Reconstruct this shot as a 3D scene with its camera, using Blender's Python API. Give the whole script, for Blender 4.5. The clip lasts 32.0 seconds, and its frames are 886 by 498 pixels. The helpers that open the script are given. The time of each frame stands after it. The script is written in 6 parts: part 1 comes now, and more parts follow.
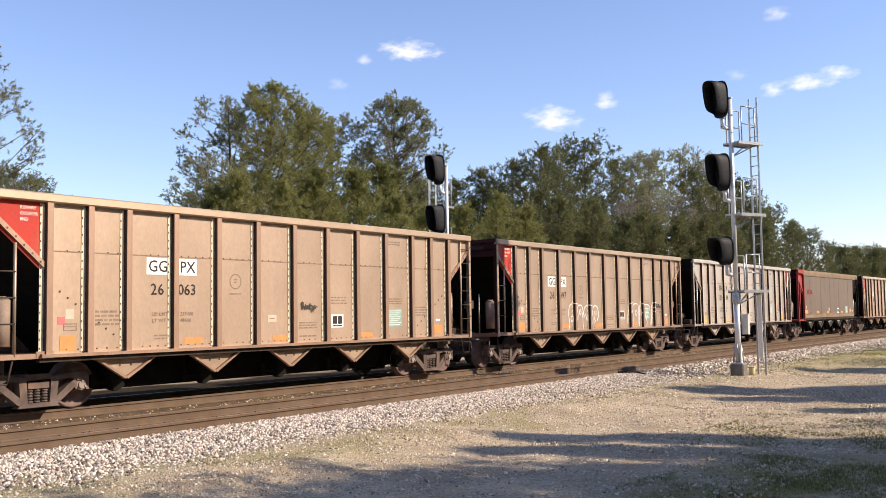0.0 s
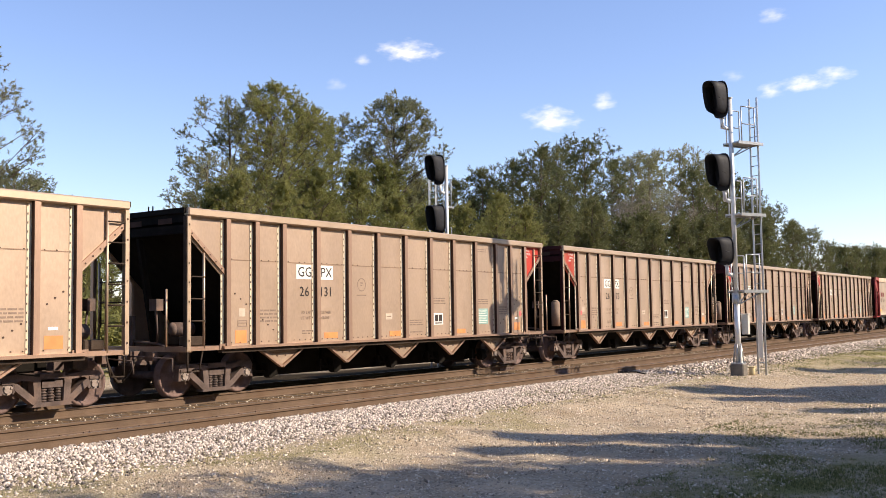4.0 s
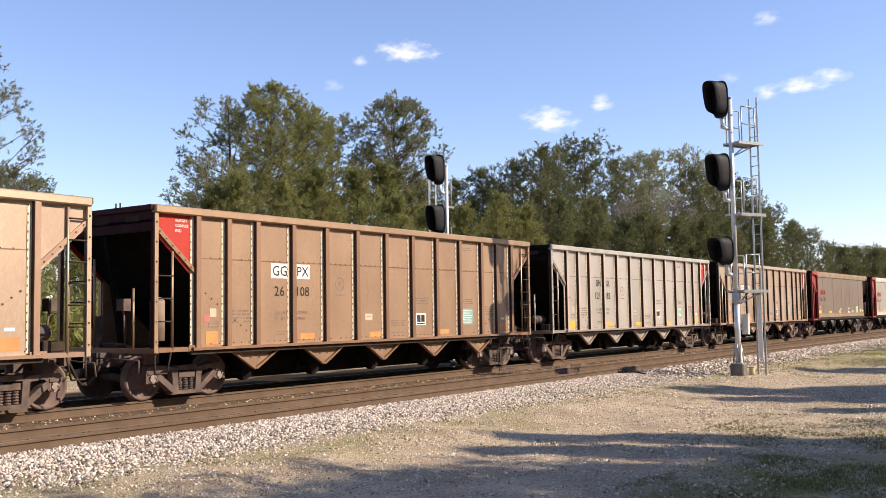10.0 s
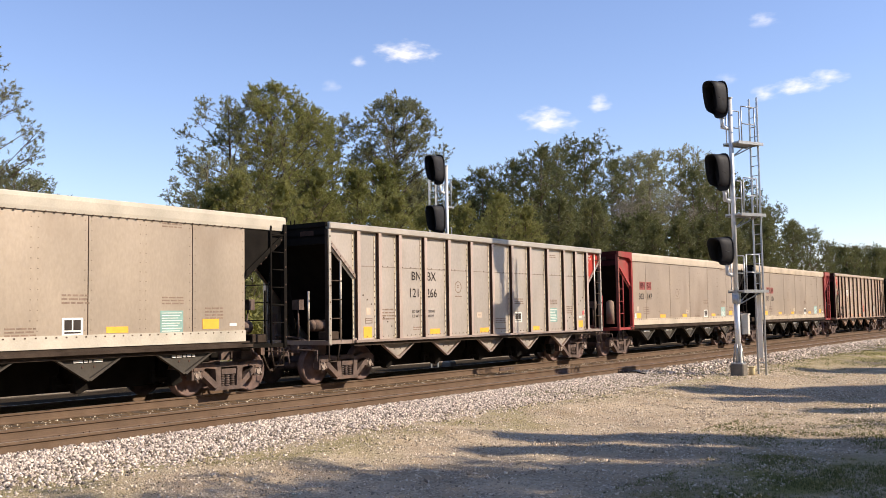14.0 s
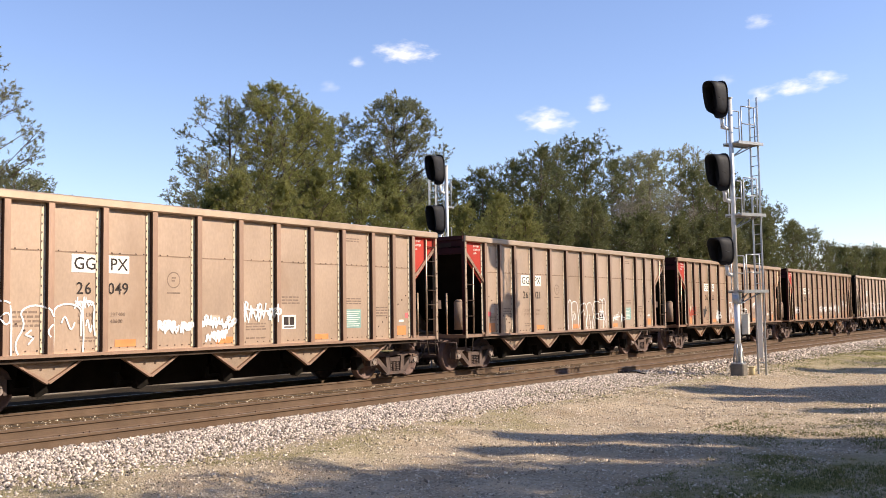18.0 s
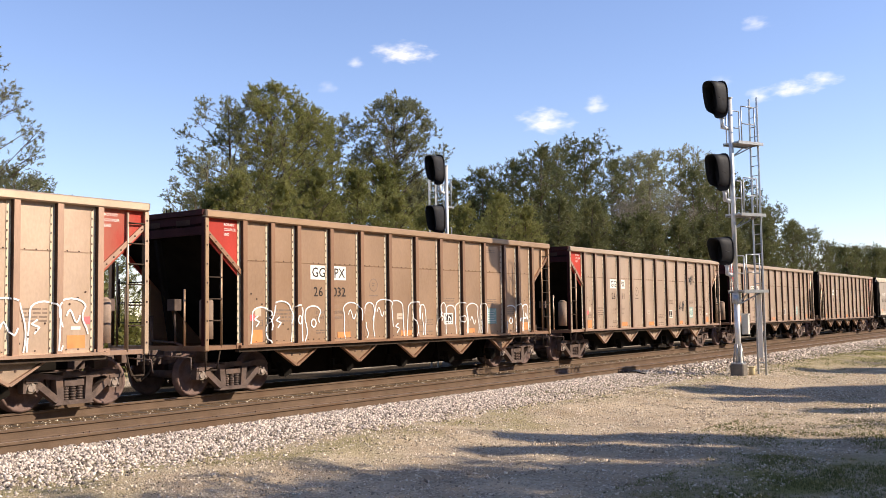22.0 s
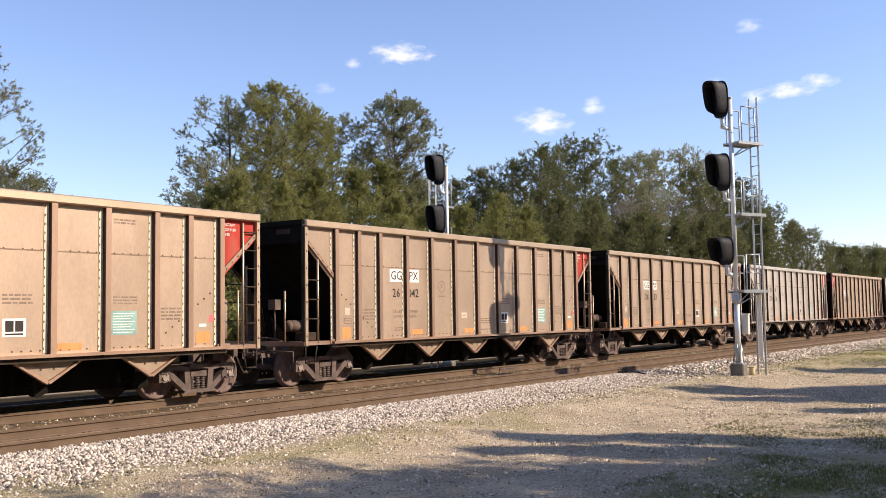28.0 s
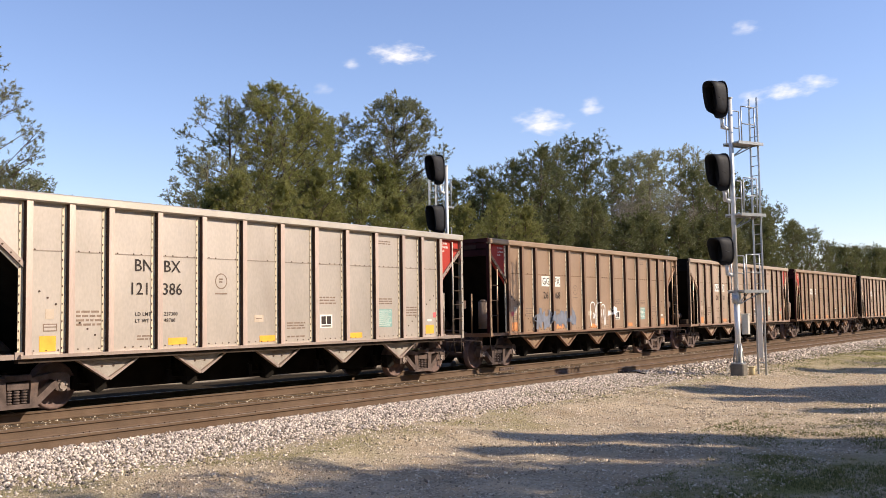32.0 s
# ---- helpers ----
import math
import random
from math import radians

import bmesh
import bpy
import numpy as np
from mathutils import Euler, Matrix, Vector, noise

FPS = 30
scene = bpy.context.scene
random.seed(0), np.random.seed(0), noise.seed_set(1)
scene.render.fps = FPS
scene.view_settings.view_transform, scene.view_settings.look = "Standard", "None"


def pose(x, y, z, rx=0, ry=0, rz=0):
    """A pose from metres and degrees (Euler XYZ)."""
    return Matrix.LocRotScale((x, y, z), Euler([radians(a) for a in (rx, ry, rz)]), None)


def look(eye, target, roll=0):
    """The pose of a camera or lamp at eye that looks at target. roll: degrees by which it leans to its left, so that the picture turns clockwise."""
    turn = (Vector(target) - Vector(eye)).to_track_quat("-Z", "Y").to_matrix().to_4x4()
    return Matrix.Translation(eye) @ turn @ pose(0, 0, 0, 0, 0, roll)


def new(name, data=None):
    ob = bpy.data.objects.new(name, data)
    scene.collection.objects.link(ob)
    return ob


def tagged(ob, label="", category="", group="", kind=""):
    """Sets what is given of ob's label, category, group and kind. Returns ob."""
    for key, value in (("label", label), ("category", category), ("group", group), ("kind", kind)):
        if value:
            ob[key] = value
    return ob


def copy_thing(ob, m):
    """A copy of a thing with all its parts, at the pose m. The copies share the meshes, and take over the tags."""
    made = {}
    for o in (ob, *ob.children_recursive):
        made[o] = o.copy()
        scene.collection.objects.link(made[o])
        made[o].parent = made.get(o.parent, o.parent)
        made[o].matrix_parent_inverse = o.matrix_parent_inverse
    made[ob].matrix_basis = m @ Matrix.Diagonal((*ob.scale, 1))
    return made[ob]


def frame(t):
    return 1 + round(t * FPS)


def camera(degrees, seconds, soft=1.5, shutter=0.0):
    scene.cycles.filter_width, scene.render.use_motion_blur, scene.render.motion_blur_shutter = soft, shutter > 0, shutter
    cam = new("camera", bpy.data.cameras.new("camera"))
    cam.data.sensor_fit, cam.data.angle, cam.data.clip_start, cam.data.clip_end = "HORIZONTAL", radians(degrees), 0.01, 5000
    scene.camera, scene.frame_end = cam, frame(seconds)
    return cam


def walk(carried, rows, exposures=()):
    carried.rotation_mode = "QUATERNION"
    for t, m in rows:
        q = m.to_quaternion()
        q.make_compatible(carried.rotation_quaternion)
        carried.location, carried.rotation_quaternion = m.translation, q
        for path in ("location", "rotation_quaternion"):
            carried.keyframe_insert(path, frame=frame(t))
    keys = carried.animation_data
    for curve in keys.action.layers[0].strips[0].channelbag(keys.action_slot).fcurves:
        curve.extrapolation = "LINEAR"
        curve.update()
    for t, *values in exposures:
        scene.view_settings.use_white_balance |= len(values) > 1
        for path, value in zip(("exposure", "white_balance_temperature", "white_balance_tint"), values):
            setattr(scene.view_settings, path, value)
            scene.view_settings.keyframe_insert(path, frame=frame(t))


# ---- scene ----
# ---- camera ----
# x runs along the track (away to the right), y across it, z = 0 at the top of the rails
cam = camera(48.7, 32.0, soft=0.8)
EYE = (0.0, 0.0, 1.671)
VIEW = look(EYE, (EYE[0] + math.cos(radians(35.32)) * math.cos(radians(3.845)),
                  EYE[1] + math.sin(radians(35.32)) * math.cos(radians(3.845)),
                  EYE[2] + math.sin(radians(3.845))), -0.871)
walk(cam, [(0, VIEW), (32, VIEW)], [(t, e, 6800, 13) for t, e in (
    (0, 0.36), (1, 0.31), (2, 0.30), (3, 0.43), (4.5, 0.38), (6, 0.36), (10, 0.36), (12, 0.36), (13, 0.44), (14, 0.30), (16, 0.36), (17, 0.40), (18, 0.36),
    (20, 0.30), (22, 0.34), (24, 0.36), (27, 0.36), (29, 0.33), (30, 0.27), (31, 0.22), (32, 0.22))])

# ---- light ----
SUN_DIR = Vector((0.454, -0.891, math.tan(radians(33.5)))).normalized()
world = bpy.data.worlds.new("world")
scene.world = world
world.use_nodes = True
sky = world.node_tree.nodes.new("ShaderNodeTexSky")
sky.sky_type = "NISHITA"
sky.sun_disc = False
sky.sun_elevation = radians(33.5)
sky.sun_rotation = radians(153)
sky.air_density, sky.dust_density, sky.ozone_density = 1.0, 0.15, 3.0
back = world.node_tree.nodes["Background"]
haze = world.node_tree.nodes.new("ShaderNodeMixRGB")
haze.blend_type = "MULTIPLY"
haze.inputs[0].default_value, haze.inputs[2].default_value = 1.0, (1.05, 1.0, 1.13, 1)
world.node_tree.links.new(sky.outputs[0], haze.inputs[1])
world.node_tree.links.new(haze.outputs[0], back.inputs[0])
back.inputs[1].default_value = 0.148
sun = new("sun", bpy.data.lights.new("sun", "SUN"))
sun.data.energy, sun.data.angle, sun.data.color = 5.4, radians(0.53), (1.0, 0.9, 0.76)
sun.matrix_world = look(SUN_DIR * 60, (0, 0, 0))

# ---- materials ----
def mat(name, base, rough=0.8, metal=0.0, var=0.25, scale=6.0, fine=60.0, bump=0.15, tint=None, tinted=False,
        streak=0.0, rust=None, rust_amount=0.0, coords="Object"):
    """A worn surface: base colour, blotches at two scales, bump; tinted takes the object's own colour."""
    m = bpy.data.materials.new(name)
    m.use_nodes = True
    nt = m.node_tree
    bs = nt.nodes["Principled BSDF"]
    bs.inputs["Roughness"].default_value, bs.inputs["Metallic"].default_value = rough, metal
    bs.inputs["Specular IOR Level"].default_value = 0.4 if rough < 0.6 else 0.18 if rough < 0.8 else 0.06
    tc = nt.nodes.new("ShaderNodeTexCoord")
    info = nt.nodes.new("ShaderNodeObjectInfo")
    add = nt.nodes.new("ShaderNodeVectorMath")
    add.operation = "MULTIPLY_ADD"
    nt.links.new(tc.outputs[coords], add.inputs[0])
    add.inputs[1].default_value = (1, 1, 1 - streak)
    comb = nt.nodes.new("ShaderNodeMath")
    comb.operation = "MULTIPLY"
    comb.inputs[1].default_value = 37.0
    nt.links.new(info.outputs["Random"], comb.inputs[0])
    nt.links.new(comb.outputs[0], add.inputs[2])
    n1 = nt.nodes.new("ShaderNodeTexNoise")
    n1.inputs["Scale"].default_value, n1.inputs["Detail"].default_value = scale, 6
    n2 = nt.nodes.new("ShaderNodeTexNoise")
    n2.inputs["Scale"].default_value, n2.inputs["Detail"].default_value = fine, 3
    for n in (n1, n2):
        nt.links.new(add.outputs[0], n.inputs["Vector"])
    mix = nt.nodes.new("ShaderNodeMixRGB")
    mix.blend_type = "MIX"
    c = Vector(base[:3])
    mix.inputs[1].default_value = (*(c * (1 - var)), 1)
    t = Vector(tint[:3]) if tint else c * (1 + var)
    mix.inputs[2].default_value = (*t, 1)
    ramp = nt.nodes.new("ShaderNodeMapRange")
    ramp.inputs[1].default_value, ramp.inputs[2].default_value = 0.3, 0.7
    nt.links.new(n1.outputs[0], ramp.inputs[0])
    nt.links.new(ramp.outputs[0], mix.inputs[0])
    mul = nt.nodes.new("ShaderNodeMixRGB")
    mul.blend_type = "OVERLAY"
    mul.inputs[0].default_value = min(1, var * 1.2)
    nt.links.new(mix.outputs[0], mul.inputs[1])
    nt.links.new(n2.outputs[0], mul.inputs[2])
    out = mul.outputs[0]
    if rust:
        n3 = nt.nodes.new("ShaderNodeTexNoise")
        n3.inputs["Scale"].default_value, n3.inputs["Detail"].default_value = scale * 0.45, 8
        nt.links.new(add.outputs[0], n3.inputs["Vector"])
        r3 = nt.nodes.new("ShaderNodeMapRange")
        r3.inputs[1].default_value, r3.inputs[2].default_value = 0.62 - rust_amount * 0.3, 0.8 - rust_amount * 0.2
        nt.links.new(n3.outputs[0], r3.inputs[0])
        m3 = nt.nodes.new("ShaderNodeMixRGB")
        nt.links.new(r3.outputs[0], m3.inputs[0])
        nt.links.new(out, m3.inputs[1])
        m3.inputs[2].default_value = (*rust, 1)
        out = m3.outputs[0]
    if tinted:
        mt = nt.nodes.new("ShaderNodeMixRGB")
        mt.blend_type = "MULTIPLY"
        mt.inputs[0].default_value = 1.0
        nt.links.new(out, mt.inputs[1])
        nt.links.new(info.outputs["Color"], mt.inputs[2])
        out = mt.outputs[0]
    nt.links.new(out, bs.inputs["Base Color"])
    if bump:
        b = nt.nodes.new("ShaderNodeBump")
        b.inputs["Strength"].default_value, b.inputs["Distance"].default_value = bump, 0.01
        nt.links.new(n2.outputs[0], b.inputs["Height"])
        nt.links.new(b.outputs[0], bs.inputs["Normal"])
    return m


M_PANEL = mat("dusty_aluminium_panel", (0.435, 0.306, 0.212), 0.47, 0.52, 0.12, 0.9, 22, 0.05, tinted=True, streak=0.5,
              rust=(0.30, 0.19, 0.12), rust_amount=0.10)
M_RIB = mat("dusty_rib", (0.35, 0.222, 0.152), 0.5, 0.7, 0.14, 2.0, 40, 0.08, tinted=True, streak=0.8)
M_FLANGE = mat("worn_bright_flange", (0.66, 0.56, 0.40), 0.6, 0.1, 0.12, 4.0, 50, 0.05)
M_CHORD = mat("dusty_top_chord", (0.45, 0.325, 0.222), 0.5, 0.75, 0.10, 1.5, 40, 0.06, tinted=True)
M_BAND = mat("dusty_round_band", (0.57, 0.44, 0.32), 0.8, 0.0, 0.16, 1.5, 40, 0.06, tinted=True)
M_RIVET = mat("dark_rivet", (0.10, 0.065, 0.05), 0.8, 0.1, 0.2)
M_SEAM = mat("stained_seam", (0.27, 0.18, 0.12), 0.8, 0.0, 0.25, 3.0, 40, 0.1, tinted=True)
M_RED = mat("red_end_paint", (0.42, 0.045, 0.03), 0.6, 0.0, 0.15, 1.5, 40, 0.05, streak=0.6, rust=(0.38, 0.17, 0.11), rust_amount=0.12)
M_DARKRED = mat("grimy_red_paint", (0.32, 0.050, 0.045), 0.65, 0.0, 0.2, 1.5, 40, 0.05, streak=0.6, rust=(0.22, 0.10, 0.07), rust_amount=0.35)
# dark red of the lettering; on end walls its darkness carries their shade
M_MAROON = mat("maroon_paint_with_shade", (0.05, 0.012, 0.012), 0.8, 0.0, 0.3, 2.0, 40, 0.05)
# these two are darkened so that their colour carries the shade under the cars
M_BLACK = mat("black_steel_with_shade", (0.012, 0.010, 0.008), 0.85, 0.0, 0.3, 3.0, 50, 0.1)
M_UNDER = mat("dusty_underframe_with_shade", (0.055, 0.04, 0.03), 0.9, 0.0, 0.35, 3.0, 50, 0.15)
M_CHUTE = mat("dusty_chute_steel", (0.29, 0.205, 0.14), 0.75, 0.05, 0.18, 2.5, 40, 0.1, tinted=True)
M_CHUTEDARK = mat("dark_chute_steel", (0.07, 0.06, 0.048), 0.75, 0.05, 0.2, 2.5, 40, 0.1)
M_BOGIE = mat("rust_brown_casting", (0.125, 0.092, 0.078), 0.85, 0.0, 0.3, 5.0, 60, 0.25, rust=(0.21, 0.135, 0.10), rust_amount=0.3)
M_WHEEL = mat("rusty_wheel_steel", (0.16, 0.105, 0.088), 0.75, 0.1, 0.25, 6.0, 60, 0.15)
M_TANK = mat("dust_caked_tank", (0.27, 0.20, 0.155), 0.85, 0.0, 0.2, 3.0, 40, 0.1)
# the red end paint again, darkened as it looks in shade
M_ENDRED = mat("end_shade_dark_red", (0.045, 0.010, 0.009), 0.75, 0.0, 0.3, 2.0, 40, 0.05)
# brown of seams and stencils, and the shade painted on the ribs' left sides
M_WEB = mat("rust_seam_web_shade", (0.065, 0.038, 0.028), 0.85, 0.0, 0.25, 3.0, 40, 0.1)
M_CAP = mat("bearing_cap_steel", (0.30, 0.24, 0.20), 0.65, 0.1, 0.25, 9.0, 60, 0.15)
M_WHITE = mat("white_marking_paint", (0.80, 0.76, 0.68), 0.6, 0.0, 0.06, 4, 60, 0.03)
M_CREAM = mat("yellowed_label_paint", (0.56, 0.45, 0.34), 0.7, 0.0, 0.1, 5, 60, 0.03)
M_INK = mat("black_stencil_paint", (0.045, 0.035, 0.03), 0.7, 0.0, 0.25, 6, 60, 0.03)
M_INKPALE = mat("faded_stencil_paint", (0.26, 0.185, 0.135), 0.7, 0.0, 0.25, 6, 60, 0.03)
M_TEAL = mat("teal_placard", (0.24, 0.38, 0.33), 0.6, 0.0, 0.15, 5, 60, 0.03)
M_PINK = mat("pink_red_tag", (0.75, 0.16, 0.16), 0.6, 0.0, 0.1, 5, 60, 0.03)
M_BRICKRED = mat("faded_red_lettering", (0.30, 0.095, 0.08), 0.7, 0.0, 0.2, 5, 60, 0.03)
M_GRAF = mat("white_spray_paint", (0.84, 0.82, 0.78), 0.7, 0.0, 0.05, 4, 60, 0.02)
M_GRAFK = mat("black_spray_paint", (0.06, 0.055, 0.05), 0.7, 0.0, 0.2, 4, 60, 0.02)
M_GRAFR = mat("red_spray_paint", (0.55, 0.08, 0.05), 0.7, 0.0, 0.2, 4, 60, 0.02)
M_GRAFB = mat("blue_spray_paint", (0.19, 0.20, 0.235), 0.7, 0.0, 0.2, 4, 60, 0.02)
M_GALV = mat("galvanised_steel", (0.42, 0.43, 0.43), 0.38, 0.55, 0.14, 9, 70, 0.06)
M_GALVW = mat("aluminium_painted_mast", (0.70, 0.69, 0.66), 0.42, 0.35, 0.10, 5, 60, 0.05)
M_SIGNAL = mat("matt_black_signal_paint", (0.018, 0.017, 0.018), 0.6, 0.0, 0.25, 6, 60, 0.05)
M_LENS = mat("dark_signal_lens", (0.05, 0.03, 0.03), 0.12, 0.0, 0.1)
M_CONC = mat("concrete", (0.17, 0.15, 0.125), 0.9, 0.0, 0.2, 4, 50, 0.3)
M_RAIL = mat("rusty_rail_side", (0.145, 0.098, 0.066), 0.85, 0.05, 0.15, 3.0, 50, 0.2, rust=(0.13, 0.08, 0.05), rust_amount=0.25)
M_RAILTOP = mat("worn_rail_head", (0.22, 0.17, 0.13), 0.45, 0.6, 0.15, 4, 60, 0.05)
M_TIE = mat("creosote_tie", (0.10, 0.075, 0.055), 0.95, 0.0, 0.3, 4, 40, 0.4, rust=(0.26, 0.2, 0.15), rust_amount=0.3)
M_BARK = mat("pine_bark", (0.13, 0.095, 0.075), 0.95, 0.0, 0.35, 5, 25, 0.5)
M_BARKPALE = mat("grey_bark", (0.24, 0.20, 0.165), 0.95, 0.0, 0.3, 5, 25, 0.4)
M_BOX = mat("grey_case_paint", (0.55, 0.52, 0.46), 0.6, 0.1, 0.12, 4, 50, 0.05)
M_GLASSY = mat("dull_yellow_post", (0.62, 0.50, 0.28), 0.7, 0.0, 0.2, 4, 50, 0.05)


def leaf_mat(name, lo, hi, trans=0.22, clump=0.9, single=0.3):
    """Foliage: colour drifts from clump to clump and a little from leaf to leaf and plant to plant."""
    m = bpy.data.materials.new(name)
    m.use_nodes = True
    nt = m.node_tree
    bs = nt.nodes["Principled BSDF"]
    bs.inputs["Roughness"].default_value = 0.55
    bs.inputs["Specular IOR Level"].default_value = 0.25
    geo = nt.nodes.new("ShaderNodeNewGeometry")
    info = nt.nodes.new("ShaderNodeObjectInfo")
    tc = nt.nodes.new("ShaderNodeTexCoord")

    def weighed(socket, k):
        r = nt.nodes.new("ShaderNodeMath")
        r.operation = "MULTIPLY"
        r.inputs[1].default_value = k
        nt.links.new(socket, r.inputs[0])
        return r.outputs[0]

    def plus(p, q):
        r = nt.nodes.new("ShaderNodeMath")
        r.operation = "ADD"
        nt.links.new(p, r.inputs[0])
        nt.links.new(q, r.inputs[1])
        return r.outputs[0]
    total = None
    for scale, k in ((0.35, 0.6), (clump, 0.8)):
        n = nt.nodes.new("ShaderNodeTexNoise")
        n.inputs["Scale"].default_value, n.inputs["Detail"].default_value = scale, 2
        nt.links.new(tc.outputs["Object"], n.inputs["Vector"])
        v = weighed(n.outputs[0], k)
        total = plus(total, v) if total else v
    total = plus(total, weighed(geo.outputs["Random Per Island"], single))
    total = plus(total, weighed(info.outputs["Random"], 0.3))
    r = nt.nodes.new("ShaderNodeMapRange")
    mid = 0.7 + 0.5 * single + 0.15
    r.inputs[1].default_value, r.inputs[2].default_value = mid - 0.42, mid + 0.42
    nt.links.new(total, r.inputs[0])
    mx = nt.nodes.new("ShaderNodeMixRGB")
    nt.links.new(r.outputs[0], mx.inputs[0])
    mx.inputs[1].default_value, mx.inputs[2].default_value = (*lo, 1), (*hi, 1)
    nt.links.new(mx.outputs[0], bs.inputs["Base Color"])
    tr = nt.nodes.new("ShaderNodeBsdfTranslucent")
    nt.links.new(mx.outputs[0], tr.inputs[0])
    ms = nt.nodes.new("ShaderNodeMixShader")
    ms.inputs[0].default_value = trans
    nt.links.new(bs.outputs[0], ms.inputs[1])
    nt.links.new(tr.outputs[0], ms.inputs[2])
    nt.links.new(ms.outputs[0], nt.nodes["Material Output"].inputs[0])
    return m


M_NEEDLE = leaf_mat("pine_needles", (0.15, 0.165, 0.052), (0.36, 0.335, 0.11), 0.5, 0.9, 0.08)
M_NEEDLEGREY = leaf_mat("greyish_pine_needles", (0.16, 0.168, 0.085), (0.36, 0.34, 0.18), 0.5, 0.9, 0.08)
M_NEEDLEDARK = leaf_mat("dark_pine_needles", (0.088, 0.102, 0.040), (0.21, 0.20, 0.076), 0.45, 0.5, 0.08)
M_TWIG = leaf_mat("bare_twigs", (0.14, 0.115, 0.09), (0.30, 0.26, 0.21), 0.0)
M_GRASS = leaf_mat("grass_blades", (0.065, 0.085, 0.02), (0.29, 0.265, 0.095), 0.22, 1.6, 0.9)


def ground_mat():
    """Gravel and earth: pale limestone by the track, tan grit and dirt on the lane, dry grass patches."""
    m = bpy.data.materials.new("gravel_ground")
    m.use_nodes = True
    nt = m.node_tree
    bs = nt.nodes["Principled BSDF"]
    bs.inputs["Roughness"].default_value = 0.95
    bs.inputs["Specular IOR Level"].default_value = 0.0
    tc = nt.nodes.new("ShaderNodeTexCoord")
    sep = nt.nodes.new("ShaderNodeSeparateXYZ")
    nt.links.new(tc.outputs["Object"], sep.inputs[0])

    def noise_tex(scale, detail=4):
        n = nt.nodes.new("ShaderNodeTexNoise")
        n.inputs["Scale"].default_value, n.inputs["Detail"].default_value = scale, detail
        nt.links.new(tc.outputs["Object"], n.inputs["Vector"])
        return n.outputs[0]

    def mrange(v, a, b, c=0.0, d=1.0):
        r = nt.nodes.new("ShaderNodeMapRange")
        for i, q in enumerate((a, b, c, d)):
            r.inputs[1 + i].default_value = q
        nt.links.new(v, r.inputs[0])
        return r.outputs[0]

    def math_node(op, a, b):
        r = nt.nodes.new("ShaderNodeMath")
        r.operation = op
        for i, q in enumerate((a, b)):
            if isinstance(q, float):
                r.inputs[i].default_value = q
            else:
                nt.links.new(q, r.inputs[i])
        return r.outputs[0]

    def blend(f, a, b):
        r = nt.nodes.new("ShaderNodeMixRGB")
        nt.links.new(f, r.inputs[0])
        for i, q in ((1, a), (2, b)):
            if isinstance(q, tuple):
                r.inputs[i].default_value = (*q, 1)
            else:
                nt.links.new(q, r.inputs[i])
        return r.outputs[0]

    vor = nt.nodes.new("ShaderNodeTexVoronoi")
    vor.inputs["Scale"].default_value = 28
    nt.links.new(tc.outputs["Object"], vor.inputs["Vector"])
    vcol = nt.nodes.new("ShaderNodeSeparateColor")
    nt.links.new(vor.outputs["Color"], vcol.inputs[0])
    stone = blend(vcol.outputs[0], (0.15, 0.115, 0.078), (0.63, 0.52, 0.385))
    dirt = blend(mrange(noise_tex(1.1, 6), 0.35, 0.65), (0.43, 0.325, 0.215), (0.655, 0.52, 0.355))
    speck = mrange(vor.outputs["Distance"], 0.25, 0.45)
    lane = blend(math_node("MULTIPLY", mrange(noise_tex(2.2, 5), 0.35, 0.6), 0.65), dirt, stone)
    wobble = math_node("ADD", sep.outputs[1], math_node("MULTIPLY", math_node("SUBTRACT", noise_tex(0.5, 4), 0.5), 2.0))
    near = math_node("MULTIPLY", mrange(wobble, 10.6, 11.6), mrange(sep.outputs[1], 23.0, 22.0))
    col = blend(near, lane, stone)
    # shoulder of weeds and dry grass
    wx = math_node("ADD", sep.outputs[1], math_node("MULTIPLY", math_node("SUBTRACT", noise_tex(0.3, 5), 0.5), 5.0))
    g1 = math_node("MULTIPLY", mrange(wx, 9.0, 10.0), mrange(wx, 11.8, 10.8))
    g2 = math_node("MULTIPLY", mrange(wx, 5.4, 4.0), mrange(sep.outputs[0], 15.5, 13.5))
    g3 = mrange(sep.outputs[1], 29.5, 32.5)
    far = math_node("MULTIPLY", mrange(sep.outputs[0], 30.0, 45.0), mrange(wx, 12.2, 11.2))
    grass = blend(noise_tex(3.0, 6), (0.11, 0.12, 0.035), (0.42, 0.35, 0.16))
    amount = math_node("MAXIMUM", math_node("MAXIMUM", math_node("MULTIPLY", g1, 0.6), g2), math_node("MAXIMUM", g3, math_node("MULTIPLY", far, 0.95)))
    amount = math_node("MULTIPLY", amount, mrange(noise_tex(0.9, 6), 0.36, 0.56))
    col = blend(amount, col, grass)
    # shade in the gaps of the ballast painted dark, rust-stained stone between the tracks
    col = blend(math_node("MULTIPLY", near, 0.7), col, (0.12, 0.095, 0.07))
    stain = math_node("MULTIPLY", mrange(sep.outputs[1], 12.9, 13.0), mrange(sep.outputs[1], 17.0, 16.8))
    col = blend(math_node("MULTIPLY", stain, 0.85), col, (0.20, 0.13, 0.075))
    # the train's shade, painted dark into the ground along the far side
    far_shade = math_node("MULTIPLY", mrange(sep.outputs[1], 19.8, 20.3), mrange(wobble, 27.4, 26.4))
